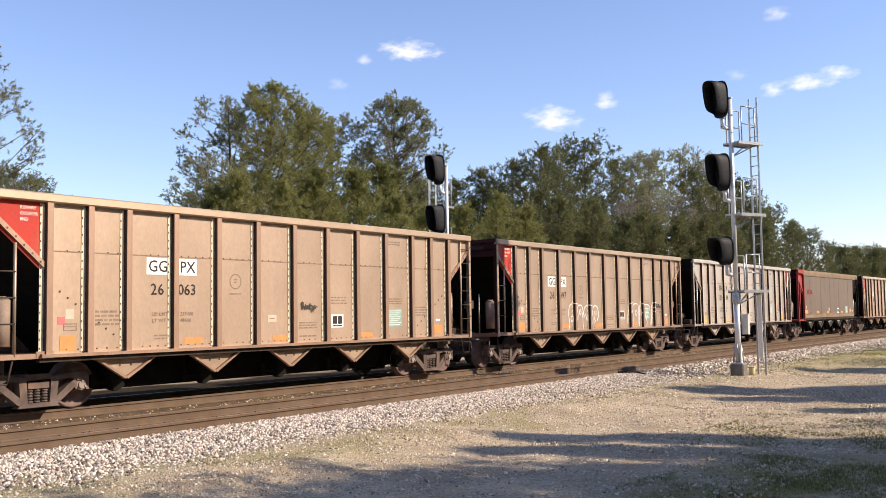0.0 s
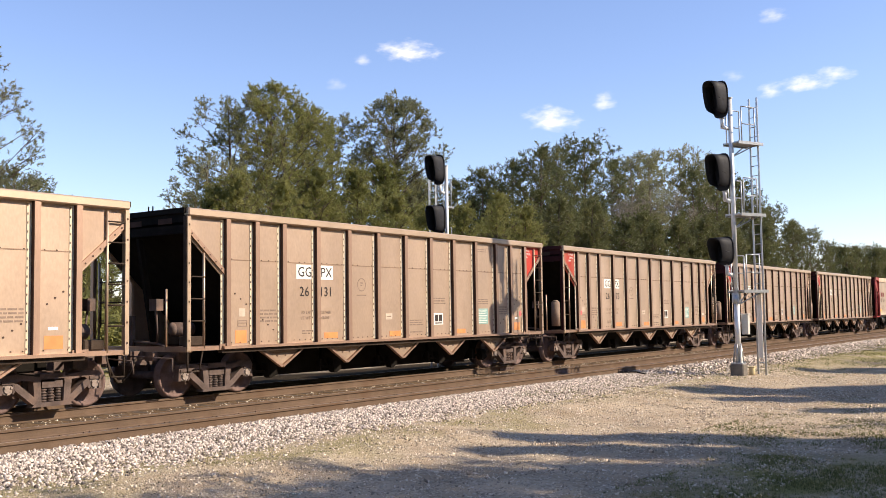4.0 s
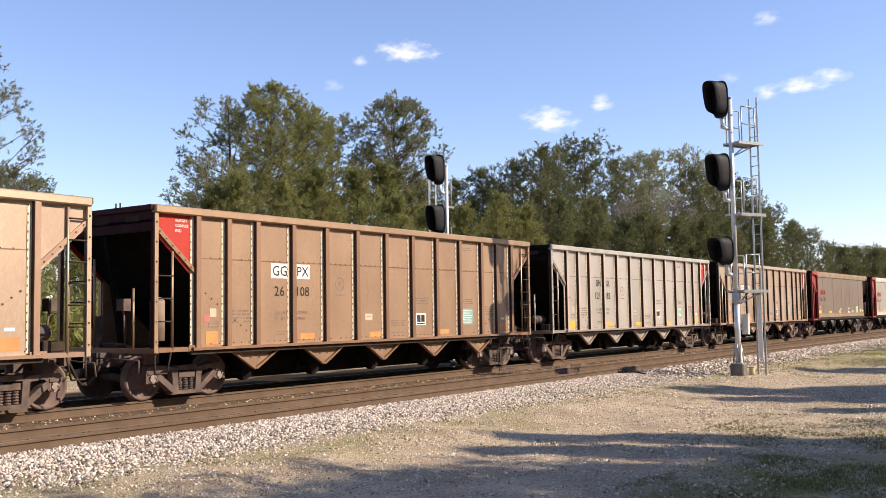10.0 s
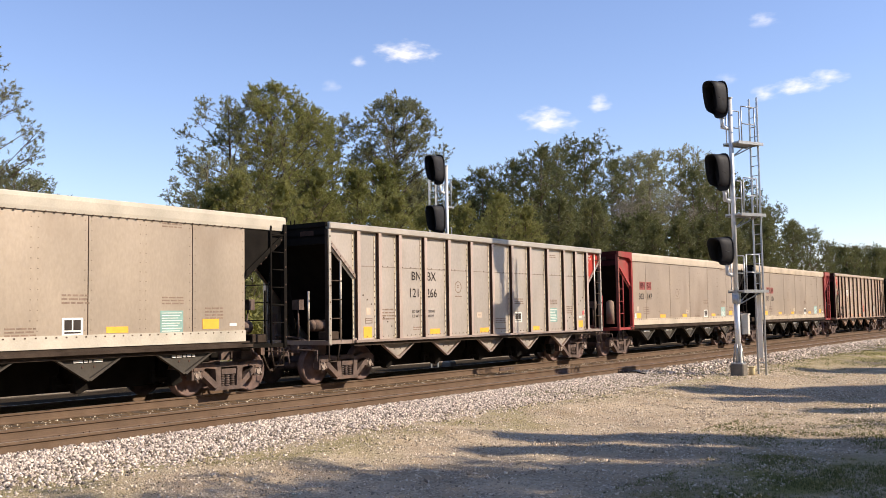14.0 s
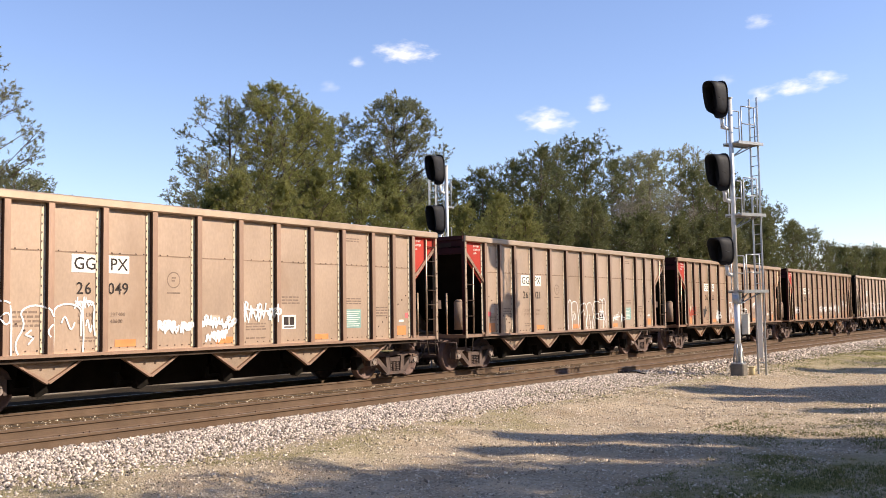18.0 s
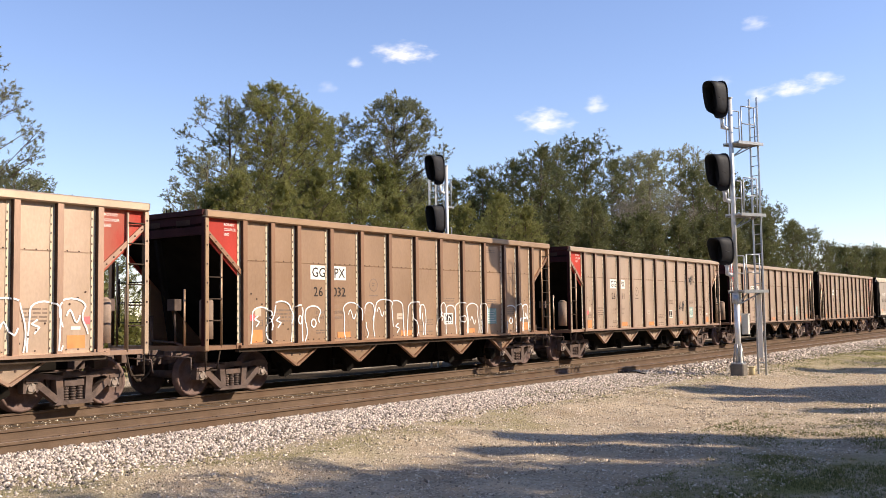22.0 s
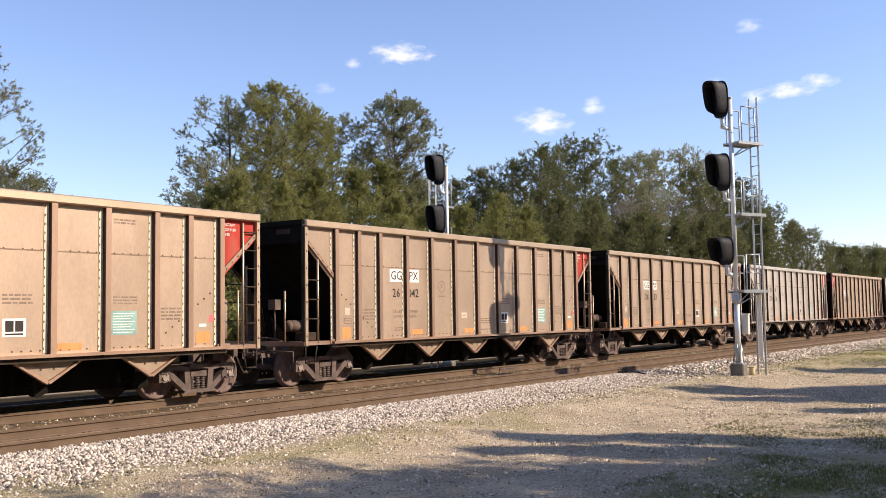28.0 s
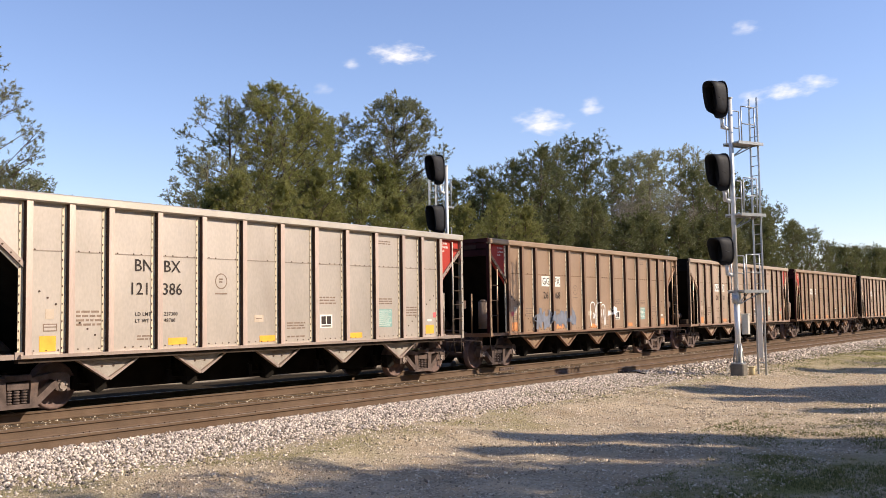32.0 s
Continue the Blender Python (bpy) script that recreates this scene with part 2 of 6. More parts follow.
    col = blend(math_node("MULTIPLY", far_shade, 0.96), col, (0.035, 0.027, 0.019))
    # shade beneath the train, painted dark into the bed of the far track
    bed_shade = math_node("MULTIPLY", mrange(sep.outputs[1], 16.6, 16.95), mrange(sep.outputs[1], 21.6, 20.4))
    bed_shade = math_node("MULTIPLY", bed_shade, mrange(noise_tex(1.5, 5), 0.25, 0.5, 0.75, 0.97))
    col = blend(bed_shade, col, (0.022, 0.018, 0.015))
    nt.links.new(col, bs.inputs["Base Color"])
    b = nt.nodes.new("ShaderNodeBump")
    b.inputs["Strength"].default_value, b.inputs["Distance"].default_value = 0.8, 0.03
    nt.links.new(math_node("ADD", speck, noise_tex(60.0, 3)), b.inputs["Height"])
    nt.links.new(b.outputs[0], bs.inputs["Normal"])
    return m


M_GROUND = ground_mat()


def stone_mat(name, lo, hi):
    m = bpy.data.materials.new(name)
    m.use_nodes = True
    nt = m.node_tree
    bs = nt.nodes["Principled BSDF"]
    bs.inputs["Roughness"].default_value = 0.9
    bs.inputs["Specular IOR Level"].default_value = 0.03
    geo = nt.nodes.new("ShaderNodeNewGeometry")
    mx = nt.nodes.new("ShaderNodeMixRGB")
    nt.links.new(geo.outputs["Random Per Island"], mx.inputs[0])
    mx.inputs[1].default_value, mx.inputs[2].default_value = (*lo, 1), (*hi, 1)
    n = nt.nodes.new("ShaderNodeTexNoise")
    n.inputs["Scale"].default_value = 40
    tc = nt.nodes.new("ShaderNodeTexCoord")
    nt.links.new(tc.outputs["Object"], n.inputs["Vector"])
    ov = nt.nodes.new("ShaderNodeMixRGB")
    ov.blend_type = "OVERLAY"
    ov.inputs[0].default_value = 0.5
    nt.links.new(mx.outputs[0], ov.inputs[1])
    nt.links.new(n.outputs[0], ov.inputs[2])
    nt.links.new(ov.outputs[0], bs.inputs["Base Color"])
    return m


M_BALLAST = stone_mat("limestone_ballast", (0.11, 0.085, 0.07), (0.86, 0.73, 0.60))
M_SHADESTONE = stone_mat("shade_dark_ballast", (0.02, 0.017, 0.014), (0.11, 0.095, 0.08))
M_GRIT = stone_mat("mixed_grit", (0.24, 0.185, 0.13), (0.81, 0.69, 0.525))


def cloud_mat(seed, density):
    m = bpy.data.materials.new("cloud_vapour")
    m.use_nodes = True
    nt = m.node_tree
    for n in list(nt.nodes):
        if n.type == "BSDF_PRINCIPLED":
            nt.nodes.remove(n)
    tc = nt.nodes.new("ShaderNodeTexCoord")
    mp = nt.nodes.new("ShaderNodeMapping")
    mp.inputs["Location"].default_value = (seed * 3.7, seed * 1.3, seed)
    mp.inputs["Scale"].default_value = (0.7, 1.7, 1.0)
    nt.links.new(tc.outputs["Object"], mp.inputs[0])
    n = nt.nodes.new("ShaderNodeTexNoise")
    n.inputs["Scale"].default_value, n.inputs["Detail"].default_value, n.inputs["Roughness"].default_value = 0.020, 6, 0.55
    nt.links.new(mp.outputs[0], n.inputs["Vector"])
    ln = nt.nodes.new("ShaderNodeVectorMath")
    ln.operation = "LENGTH"
    gm = nt.nodes.new("ShaderNodeMapping")
    gm.inputs["Location"].default_value, gm.inputs["Scale"].default_value = (-1, -1, 0), (2, 2, 0)
    nt.links.new(tc.outputs["Generated"], gm.inputs[0])
    nt.links.new(gm.outputs[0], ln.inputs[0])
    fall = nt.nodes.new("ShaderNodeMapRange")
    fall.inputs[1].default_value, fall.inputs[2].default_value = 0.0, 1.0
    fall.inputs[3].default_value, fall.inputs[4].default_value = 0.40, -0.34
    nt.links.new(ln.outputs["Value"], fall.inputs[0])
    ad = nt.nodes.new("ShaderNodeMath")
    ad.operation = "ADD"
    nt.links.new(n.outputs[0], ad.inputs[0])
    nt.links.new(fall.outputs[0], ad.inputs[1])
    r = nt.nodes.new("ShaderNodeMapRange")
    r.interpolation_type = "SMOOTHSTEP"
    r.inputs[1].default_value, r.inputs[2].default_value, r.inputs[4].default_value = 0.46, 1.05, density
    nt.links.new(ad.outputs[0], r.inputs[0])
    em = nt.nodes.new("ShaderNodeEmission")
    em.inputs[0].default_value, em.inputs[1].default_value = (1.0, 0.985, 0.97, 1), 1.05
    tr = nt.nodes.new("ShaderNodeBsdfTransparent")
    ms = nt.nodes.new("ShaderNodeMixShader")
    nt.links.new(r.outputs[0], ms.inputs[0])
    nt.links.new(tr.outputs[0], ms.inputs[1])
    nt.links.new(em.outputs[0], ms.inputs[2])
    nt.links.new(ms.outputs[0], nt.nodes["Material Output"].inputs[0])
    return m


# ---- mesh helpers ----
def box(bm, x0, x1, y0, y1, z0, z1, mi=0):
    v = [bm.verts.new((x, y, z)) for x in (x0, x1) for y in (y0, y1) for z in (z0, z1)]
    for q in ((0, 1, 3, 2), (4, 6, 7, 5), (0, 4, 5, 1), (2, 3, 7, 6), (0, 2, 6, 4), (1, 5, 7, 3)):
        bm.faces.new([v[i] for i in q]).material_index = mi
    return v


def prism(bm, poly, y0, y1, mi=0):
    """A plate with the outline poly in x and z, from y0 to y1."""
    a = [bm.verts.new((x, y0, z)) for x, z in poly]
    b = [bm.verts.new((x, y1, z)) for x, z in poly]
    n = len(poly)
    faces = [bm.faces.new(a), bm.faces.new(b[::-1])]
    for i in range(n):
        faces.append(bm.faces.new((a[i], b[i], b[(i + 1) % n], a[(i + 1) % n])))
    for f in faces:
        f.material_index = mi


def rod(bm, p, q, r, seg=8, r2=None, mi=0, caps=True):
    """A round bar from p to q."""
    p, q = Vector(p), Vector(q)
    r2 = r if r2 is None else r2
    d = (q - p).normalized()
    u = d.cross(Vector((0, 0, 1)) if abs(d.z) < 0.9 else Vector((1, 0, 0))).normalized()
    w = d.cross(u)
    ra, rb = [], []
    for i in range(seg):
        a = 2 * math.pi * i / seg
        o = u * math.cos(a) + w * math.sin(a)
        ra.append(bm.verts.new(p + o * r))
        rb.append(bm.verts.new(q + o * r2))
    for i in range(seg):
        f = bm.faces.new((ra[i], ra[(i + 1) % seg], rb[(i + 1) % seg], rb[i]))
        f.material_index, f.smooth = mi, seg > 5
    if caps:
        bm.faces.new(ra[::-1]).material_index = mi
        bm.faces.new(rb).material_index = mi


def mesh_of(name, bm, mats, recalc=True):
    if recalc:
        bmesh.ops.recalc_face_normals(bm, faces=bm.faces)
    me = bpy.data.meshes.new(name)
    bm.to_mesh(me)
    bm.free()
    for m in (mats if isinstance(mats, (list, tuple)) else [mats]):
        me.materials.append(m)
    return me


def part(name, bm, material, parent, label=""):
    """One mesh under a thing or a part."""
    me = bm if isinstance(bm, bpy.types.Mesh) else mesh_of(name, bm, material)
    ob = new(name, me)
    ob.parent = parent
    if label:
        ob["label"] = label
    return ob


def thing(name, label, category, group="", kind="", data=None):
    return tagged(new(name, data), label, category, group, kind)


def bevelled(bm, width):
    bmesh.ops.bevel(bm, geom=list(bm.edges), offset=width, segments=1, affect="EDGES")
    return bm


TEXT_CACHE = {}


def text_mesh(text, size, material, spacing=1.0):
    """Flat lettering in x and z, facing -y, its lower left corner at the origin."""
    key = (text, size, material.name, spacing)
    if key not in TEXT_CACHE:
        cu = bpy.data.curves.new("lettering", "FONT")
        cu.body, cu.size, cu.space_character, cu.resolution_u, cu.offset = text, size, spacing, 2, size * 0.006
        tmp = bpy.data.objects.new("lettering", cu)
        me = bpy.data.meshes.new_from_object(tmp)
        bpy.data.objects.remove(tmp)
        me.transform(Matrix.Rotation(radians(90), 4, "X"))
        me.materials.clear()
        me.materials.append(material)
        TEXT_CACHE[key] = me
    return TEXT_CACHE[key]


# ---- ground and track ----
PROFILE = [(-3000, -0.45), (-400, -0.45), (-60, -0.42), (-20, -0.42), (-8, -0.42), (-2, -0.42), (1, -0.42), (3, -0.42), (4.5, -0.42),
           (6, -0.42), (7, -0.42), (8, -0.42), (8.8, -0.38), (9.6, -0.27), (10.5, -0.24), (11.3, -0.22), (12.0, -0.18),
           (12.45, -0.16), (12.76, -0.155), (12.95, -0.21), (14.28, -0.21), (14.6, -0.19), (15.6, -0.20), (16.7, -0.19),
           (16.95, -0.21), (18.2, -0.21), (18.45, -0.14), (19.2, -0.16), (20.4, -0.45), (22, -0.55), (30, -0.52), (60, -0.5),
           (400, -0.5), (3000, -0.5)]


def height(y):
    for (a, za), (b, zb) in zip(PROFILE, PROFILE[1:]):
        if a <= y <= b:
            return za + (zb - za) * (y - a) / (b - a)
    return -0.5


def rough(x, y):
    """Small unevenness of the lane and the shoulder."""
    if y > 12.3 or y < -10:
        return 0.0
    k = min(1.0, (12.3 - y) / 1.5)
    return k * (0.05 * noise.noise((x * 0.35, y * 0.5, 1.0)) + 0.02 * noise.noise((x * 1.6, y * 1.6, 3.0)))


def build_ground():
    xs = [-3000, -600, -150, -50] + [-20 + 0.8 * i for i in range(150)] + [110, 130, 160, 220, 320, 500, 900, 1600, 3000]
    ys = []
    for (a, _), (b, _) in zip(PROFILE, PROFILE[1:]):
        n = max(1, round((b - a) / 0.5)) if 1 <= a < 11 else 1
        ys += [a + (b - a) * i / n for i in range(n)]
    ys.append(PROFILE[-1][0])
    verts = [(x, y, height(y) + (rough(x, y) if -30 < x < 110 else 0)) for x in xs for y in ys]
    n = len(ys)
    faces = [(i * n + j, (i + 1) * n + j, (i + 1) * n + j + 1, i * n + j + 1) for i in range(len(xs) - 1) for j in range(n - 1)]
    me = bpy.data.meshes.new("ground")
    me.from_pydata(verts, [], faces)
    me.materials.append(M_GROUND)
    for p in me.polygons:
        p.use_smooth = True
    tagged(new("ground", me), "pale gravel, tan dirt and thin grass ground", "ground", kind="structure")


build_ground()

RAIL_Y = [12.86, 14.365, 16.83, 18.335]
RAIL_LEN = (-400.0, 900.0)


def rail_mesh():
    """A flat-bottomed rail; origin under the middle of its head at the top."""
    half = [(0.036, 0.0), (0.037, -0.012), (0.036, -0.038), (0.012, -0.05), (0.009, -0.09), (0.011, -0.155), (0.03, -0.17), (0.075, -0.178), (0.076, -0.188)]
    prof = half + [(-y, z) for y, z in reversed(half)]
    bm = bmesh.new()
    a = [bm.verts.new((RAIL_LEN[0], y, z)) for y, z in prof]
    b = [bm.verts.new((RAIL_LEN[1], y, z)) for y, z in prof]
    for i in range(len(prof)):
        f = bm.faces.new((a[i], b[i], b[(i + 1) % len(prof)], a[(i + 1) % len(prof)]))
        f.material_index = 1 if i == len(prof) - 1 else 0
    bm.faces.new(a)
    bm.faces.new(b)
    return mesh_of("rail", bm, [M_RAIL, M_RAILTOP])


def build_tracks():
    rail_me = rail_mesh()
    tie = bmesh.new()
    box(tie, -0.115, 0.115, -1.3, 1.3, -0.36, -0.19)
    tie_me = mesh_of("tie", bevelled(tie, 0.012), M_TIE)
    plate = bmesh.new()
    box(plate, -0.09, 0.09, -0.17, 0.17, -0.2, -0.183)
    for sx in (-0.055, 0.055):
        box(plate, sx - 0.012, sx + 0.012, -0.105, -0.07, -0.2, -0.165)
        box(plate, sx - 0.012, sx + 0.012, 0.07, 0.105, -0.2, -0.165)
    plate_me = mesh_of("tie_plate", plate, M_RAIL)
    jb = bmesh.new()
    for s in (-1, 1):
        box(jb, -0.45, 0.45, s * 0.014 - 0.012, s * 0.014 + 0.012, -0.15, -0.05)
        for k in range(6):
            x = -0.37 + 0.148 * k
            rod(jb, (x, s * 0.02, -0.1), (x, s * 0.05, -0.1), 0.018, 6)
    joint_me = mesh_of("joint_bar", jb, M_BOGIE)
    for k, (ya, yb) in enumerate(((RAIL_Y[0], RAIL_Y[1]), (RAIL_Y[2], RAIL_Y[3]))):
        tr = thing("railway_track", "standard-gauge track with brown rusty rails in pale ballast", "railway track", "double track", "structure")
        mid = (ya + yb) / 2
        tr.location = (0, mid, 0)
        for y in (ya, yb):
            r = part("rail", rail_me, None, tr)
            r.location = (0, y - mid, 0)
        rest = bmesh.new()
        n = 0
        for i in range(-110, 900):
            x = i * 0.55
            if k == 0 and -12 <= x <= 120:
                o = part("tie", tie_me, None, tr)
                o.location = (x, random.uniform(-0.02, 0.02), 0)
                n += 1
            else:
                box(rest, x - 0.115, x + 0.115, -1.3, 1.3, -0.36, -0.19)
        tagged(part("far_ties", rest, M_TIE, tr), kind="stuff")
        if k == 0:
            for i in range(14, 75):
                for y in (ya, yb):
                    part("tie_plate", plate_me, None, tr).location = (i * 0.55, y - mid, 0)
        for x, y in ((27.6, ya), (26.4, yb)) if k == 0 else ((27.2, ya),):
            part("joint_bar", joint_me, None, tr, "dark bolted joint bar").location = (x, y - mid, 0)


build_tracks()


def octa_template():
    v = np.array([(1, 0, 0), (-1, 0, 0), (0, 1, 0), (0, -1, 0), (0, 0, 1), (0, 0, -1)], float)
    f = np.array([(0, 2, 4), (2, 1, 4), (1, 3, 4), (3, 0, 4), (2, 0, 5), (1, 2, 5), (3, 1, 5), (0, 3, 5)])
    return v, f


def mesh_from_arrays(name, verts, tris, material, smooth=False):
    me = bpy.data.meshes.new(name)
    me.vertices.add(len(verts))
    me.vertices.foreach_set("co", np.asarray(verts, np.float32).ravel())
    n = len(tris)
    me.loops.add(n * 3)
    me.loops.foreach_set("vertex_index", np.asarray(tris, np.int32).ravel())
    me.polygons.add(n)
    me.polygons.foreach_set("loop_start", np.arange(0, n * 3, 3, dtype=np.int32))
    me.polygons.foreach_set("loop_total", np.full(n, 3, dtype=np.int32))
    me.update(calc_edges=True)
    me.validate()
    me.materials.append(material)
    return me


def scatter_stones(name, label, spots, sizes, template, material, seed):
    """Broken stones, each a jittered lump of its own size, half sunk at its spot."""
    rng = np.random.default_rng(seed)
    tv, tf = template
    n = len(spots)
    k = len(tv)
    v = np.repeat(tv[None], n, 0) * (1 + rng.uniform(-0.32, 0.32, (n, k, 1)))
    v = v * (sizes[:, None, None] * rng.uniform(0.6, 1.25, (n, 1, 3)))
    a, b = rng.uniform(0, 6.28, n), rng.uniform(-0.8, 0.8, n)
    ca, sa, cb, sb = np.cos(a)[:, None], np.sin(a)[:, None], np.cos(b)[:, None], np.sin(b)[:, None]
    x, y, z = v[..., 0], v[..., 1], v[..., 2]
    y, z = y * cb - z * sb, y * sb + z * cb
    x, y = x * ca - y * sa, x * sa + y * ca
    v = np.stack([x, y, z], -1) + spots[:, None, :]
    f = (tf[None] + (np.arange(n) * k)[:, None, None]).reshape(-1, 3)
    me = mesh_from_arrays(name, v.reshape(-1, 3), f, material)
    tagged(new(name, me), label, "gravel", kind="stuff")


def spots_in(x0, x1, y0, y1, n, seed, lift=0.0, fade=None):
    rng = np.random.default_rng(seed)
    x, y = rng.uniform(x0, x1, n), rng.uniform(y0, y1, n)
    if fade:
        keep = rng.uniform(0, 1, n) < np.interp(y, *fade)
        x, y = x[keep], y[keep]
    z = np.array([height(b) + rough(a, b) for a, b in zip(x, y)]) + lift
    return np.stack([x, y, z], -1)


def build_stones():
    rng = np.random.default_rng(5)
    octa = octa_template()
    tetra = (np.array([(1, 1, 1), (-1, -1, 1), (-1, 1, -1), (1, -1, -1)], float) * 0.8, np.array([(0, 2, 1), (0, 1, 3), (0, 3, 2), (1, 2, 3)]))
    edge = ([10.2, 11.2, 12.0, 12.9], [0.0, 0.75, 1.0, 1.0])
    s = spots_in(3.0, 27.0, 10.2, 12.79, 47000, 11, 0.0, edge)
    scatter_stones("ballast_shoulder", "heap of pale broken limestone ballast", s, rng.uniform(0.015, 0.039, len(s)), octa, M_BALLAST, 1)
    s = spots_in(27.0, 90.0, 10.2, 12.79, 14000, 12, 0.0, edge)
    scatter_stones("ballast_shoulder", "heap of pale broken limestone ballast", s, rng.uniform(0.026, 0.056, len(s)), tetra, M_BALLAST, 2)
    s = np.concatenate([spots_in(3.0, 45.0, 14.45, 15.3, 1900, 13, 0.005), spots_in(3.0, 45.0, 15.3, 16.7, 1100, 14)])
    scatter_stones("track_ballast", "pale ballast stones between the rails", s, rng.uniform(0.014, 0.032, len(s)), octa, M_GRIT, 3)
    # these stones are dark in colour to carry the shade behind the train
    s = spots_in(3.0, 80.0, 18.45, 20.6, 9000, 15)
    scatter_stones("far_ballast", "far shoulder ballast stones, coloured dark for the train's shade", s, rng.uniform(0.02, 0.045, len(s)), tetra, M_SHADESTONE, 4)
    s = spots_in(4.0, 34.0, 3.5, 11.4, 50000, 16, -0.002)
    scatter_stones("lane_grit", "loose tan and grey grit on the lane", s, 0.007 + 0.02 * rng.uniform(0, 1, len(s)) ** 2, tetra, M_GRIT, 5)


build_stones()


def build_grass():
    """Thin blades in tufts: along the foot of the ballast and in the shaded verge."""
    rng = np.random.default_rng(21)
    tufts = []

    def zone(x0, x1, y0, y1, n, size, thresh):
        for _ in range(n):
            x, y = rng.uniform(x0, x1), rng.uniform(y0, y1)
            if noise.noise((x * 0.45, y * 0.9, 7.0)) + 0.5 * noise.noise((x * 1.7, y * 2.3, 2.0)) + rng.normal(0, 0.3) > thresh:
                tufts.append((x, y, size * rng.uniform(0.5, 1.3)))
    zone(5, 45, 9.4, 11.6, 4200, 0.026, 0.1)
    zone(15.2, 20, 3.0, 6.4, 6500, 0.028, 0.1)
    zone(20, 34, 1.5, 5.8, 6500, 0.024, 0.1)
    zone(30, 95, 7.5, 12.0, 9000, 0.06, -0.1)
    zone(10.3, 14.4, 1.2, 5.2, 11000, 0.03, -0.05)
    zone(19, 31, 10.7, 11.9, 2600, 0.035, 0.0)
    v, f = [], []
    for x, y, s in tufts:
        z = height(y) + rough(x, y)
        for _ in range(7):
            a, lean, l = rng.uniform(0, 6.28), rng.uniform(0.2, 0.9), s * rng.uniform(0.6, 1.4)
            bx, by = x + rng.normal(0, s * 0.5), y + rng.normal(0, s * 0.5)
            w = 0.003 + 0.015 * s
            i = len(v)
            v += [(bx - w * math.sin(a), by + w * math.cos(a), z - 0.01), (bx + w * math.sin(a), by - w * math.cos(a), z - 0.01),
                  (bx + l * lean * math.cos(a), by + l * lean * math.sin(a), z + l)]
            f.append((i, i + 1, i + 2))
    me = mesh_from_arrays("grass", np.array(v), np.array(f), M_GRASS)
    tagged(new("grass", me), "thin tufts of green and straw-coloured grass", "grass", kind="stuff")


build_grass()


# ---- signals ----
def signal_head(parent, z, tall):
    """A hooded colour-light head, facing -x, on an elbow bracket."""
    h, w = (1.14, 0.55) if tall else (0.86, 0.58)
    n = 28

    def outline(s, k=1.0):
        pts = []
        for i in range(n):
            a = 2 * math.pi * i / n
            cx, cz = math.cos(a), math.sin(a)
            e = 0.62
            pts.append((math.copysign(abs(cx) ** e, cx) * w / 2 * s, math.copysign(abs(cz) ** e, cz) * h / 2 * s * k))
        return pts
    y0 = 0.14
    bm = bmesh.new()
    a = [bm.verts.new((-0.30, y0 + y, z + q)) for y, q in outline(1.0)]
    b = [bm.verts.new((-0.275, y0 + y, z + q)) for y, q in outline(1.0)]
    bm.faces.new(a[::-1])
    bm.faces.new(b)
    for i in range(n):
        bm.faces.new((a[i], a[(i + 1) % n], b[(i + 1) % n], b[i]))
    head = part("signal_head", bm, M_SIGNAL, parent, "matt black hooded signal head")
    bm = bmesh.new()
    rings = []
    for x, s in ((-0.30, 0.90), (-0.55, 0.86), (-0.80, 0.80)):
        rings.append([bm.verts.new((x + (x + 0.30) * (0.10 + 0.5 * q / h), y0 + y, z + q + (0.02 if x < -0.5 else 0.0))) for y, q in outline(s)])
    inner = [[bm.verts.new((x + (x + 0.30) * (0.10 + 0.5 * q / h), y0 + y, z + q)) for y, q in outline(s)] for x, s in ((-0.80, 0.765), (-0.31, 0.85))]
    loops = rings + inner
    for ra, rb in zip(loops, loops[1:]):
        for i in range(n):
            low = 0.5 + 0.5 * math.sin(2 * math.pi * (i + 0.5) / n)
            if low < 0.07:
                continue
            f = bm.faces.new((ra[i], ra[(i + 1) % n], rb[(i + 1) % n], rb[i]))
            f.smooth = True
    part("hood", bm, M_SIGNAL, head)
    bm = bmesh.new()
    prism(bm, [(-0.275, z - h * 0.36), (-0.12, z - h * 0.3), (-0.12, z + h * 0.3), (-0.275, z + h * 0.36)], y0 - 0.17, y0 + 0.17)
    part("housing", bm, M_SIGNAL, head)
    for k in range(3 if tall else 2):
        zz = z + (0.32 - 0.32 * k if tall else 0.16 - 0.32 * k)
        bm = bmesh.new()
        rod(bm, (-0.325, y0, zz), (-0.30, y0, zz), 0.105, 16)
        part("lens", bm, M_LENS, head, "unlit dark lens")
    bm = bmesh.new()
    rod(bm, (-0.70, y0 - w * 0.40, z - 0.02), (-0.45, y0 - w * 0.43, z - 0.06), 0.012, 6)
    part("hood_latch", bm, M_SIGNAL, head)
    bm = bmesh.new()
    zb = z - h / 2
    rod(bm, (-0.22, y0, zb + 0.06), (-0.22, y0, zb - 0.30), 0.055, 12)
    rod(bm, (-0.22, y0, zb - 0.26), (-0.05, y0 * 0.4, zb - 0.30), 0.06, 12)
    rod(bm, (-0.05, y0 * 0.4, zb - 0.30), (0, 0, zb - 0.30), 0.06, 12)
    rod(bm, (-0.22, y0, zb - 0.02), (-0.22, y0, zb + 0.03), 0.08, 12)
    part("bracket", bm, M_GALVW, parent, "pale elbow pipe bracket")


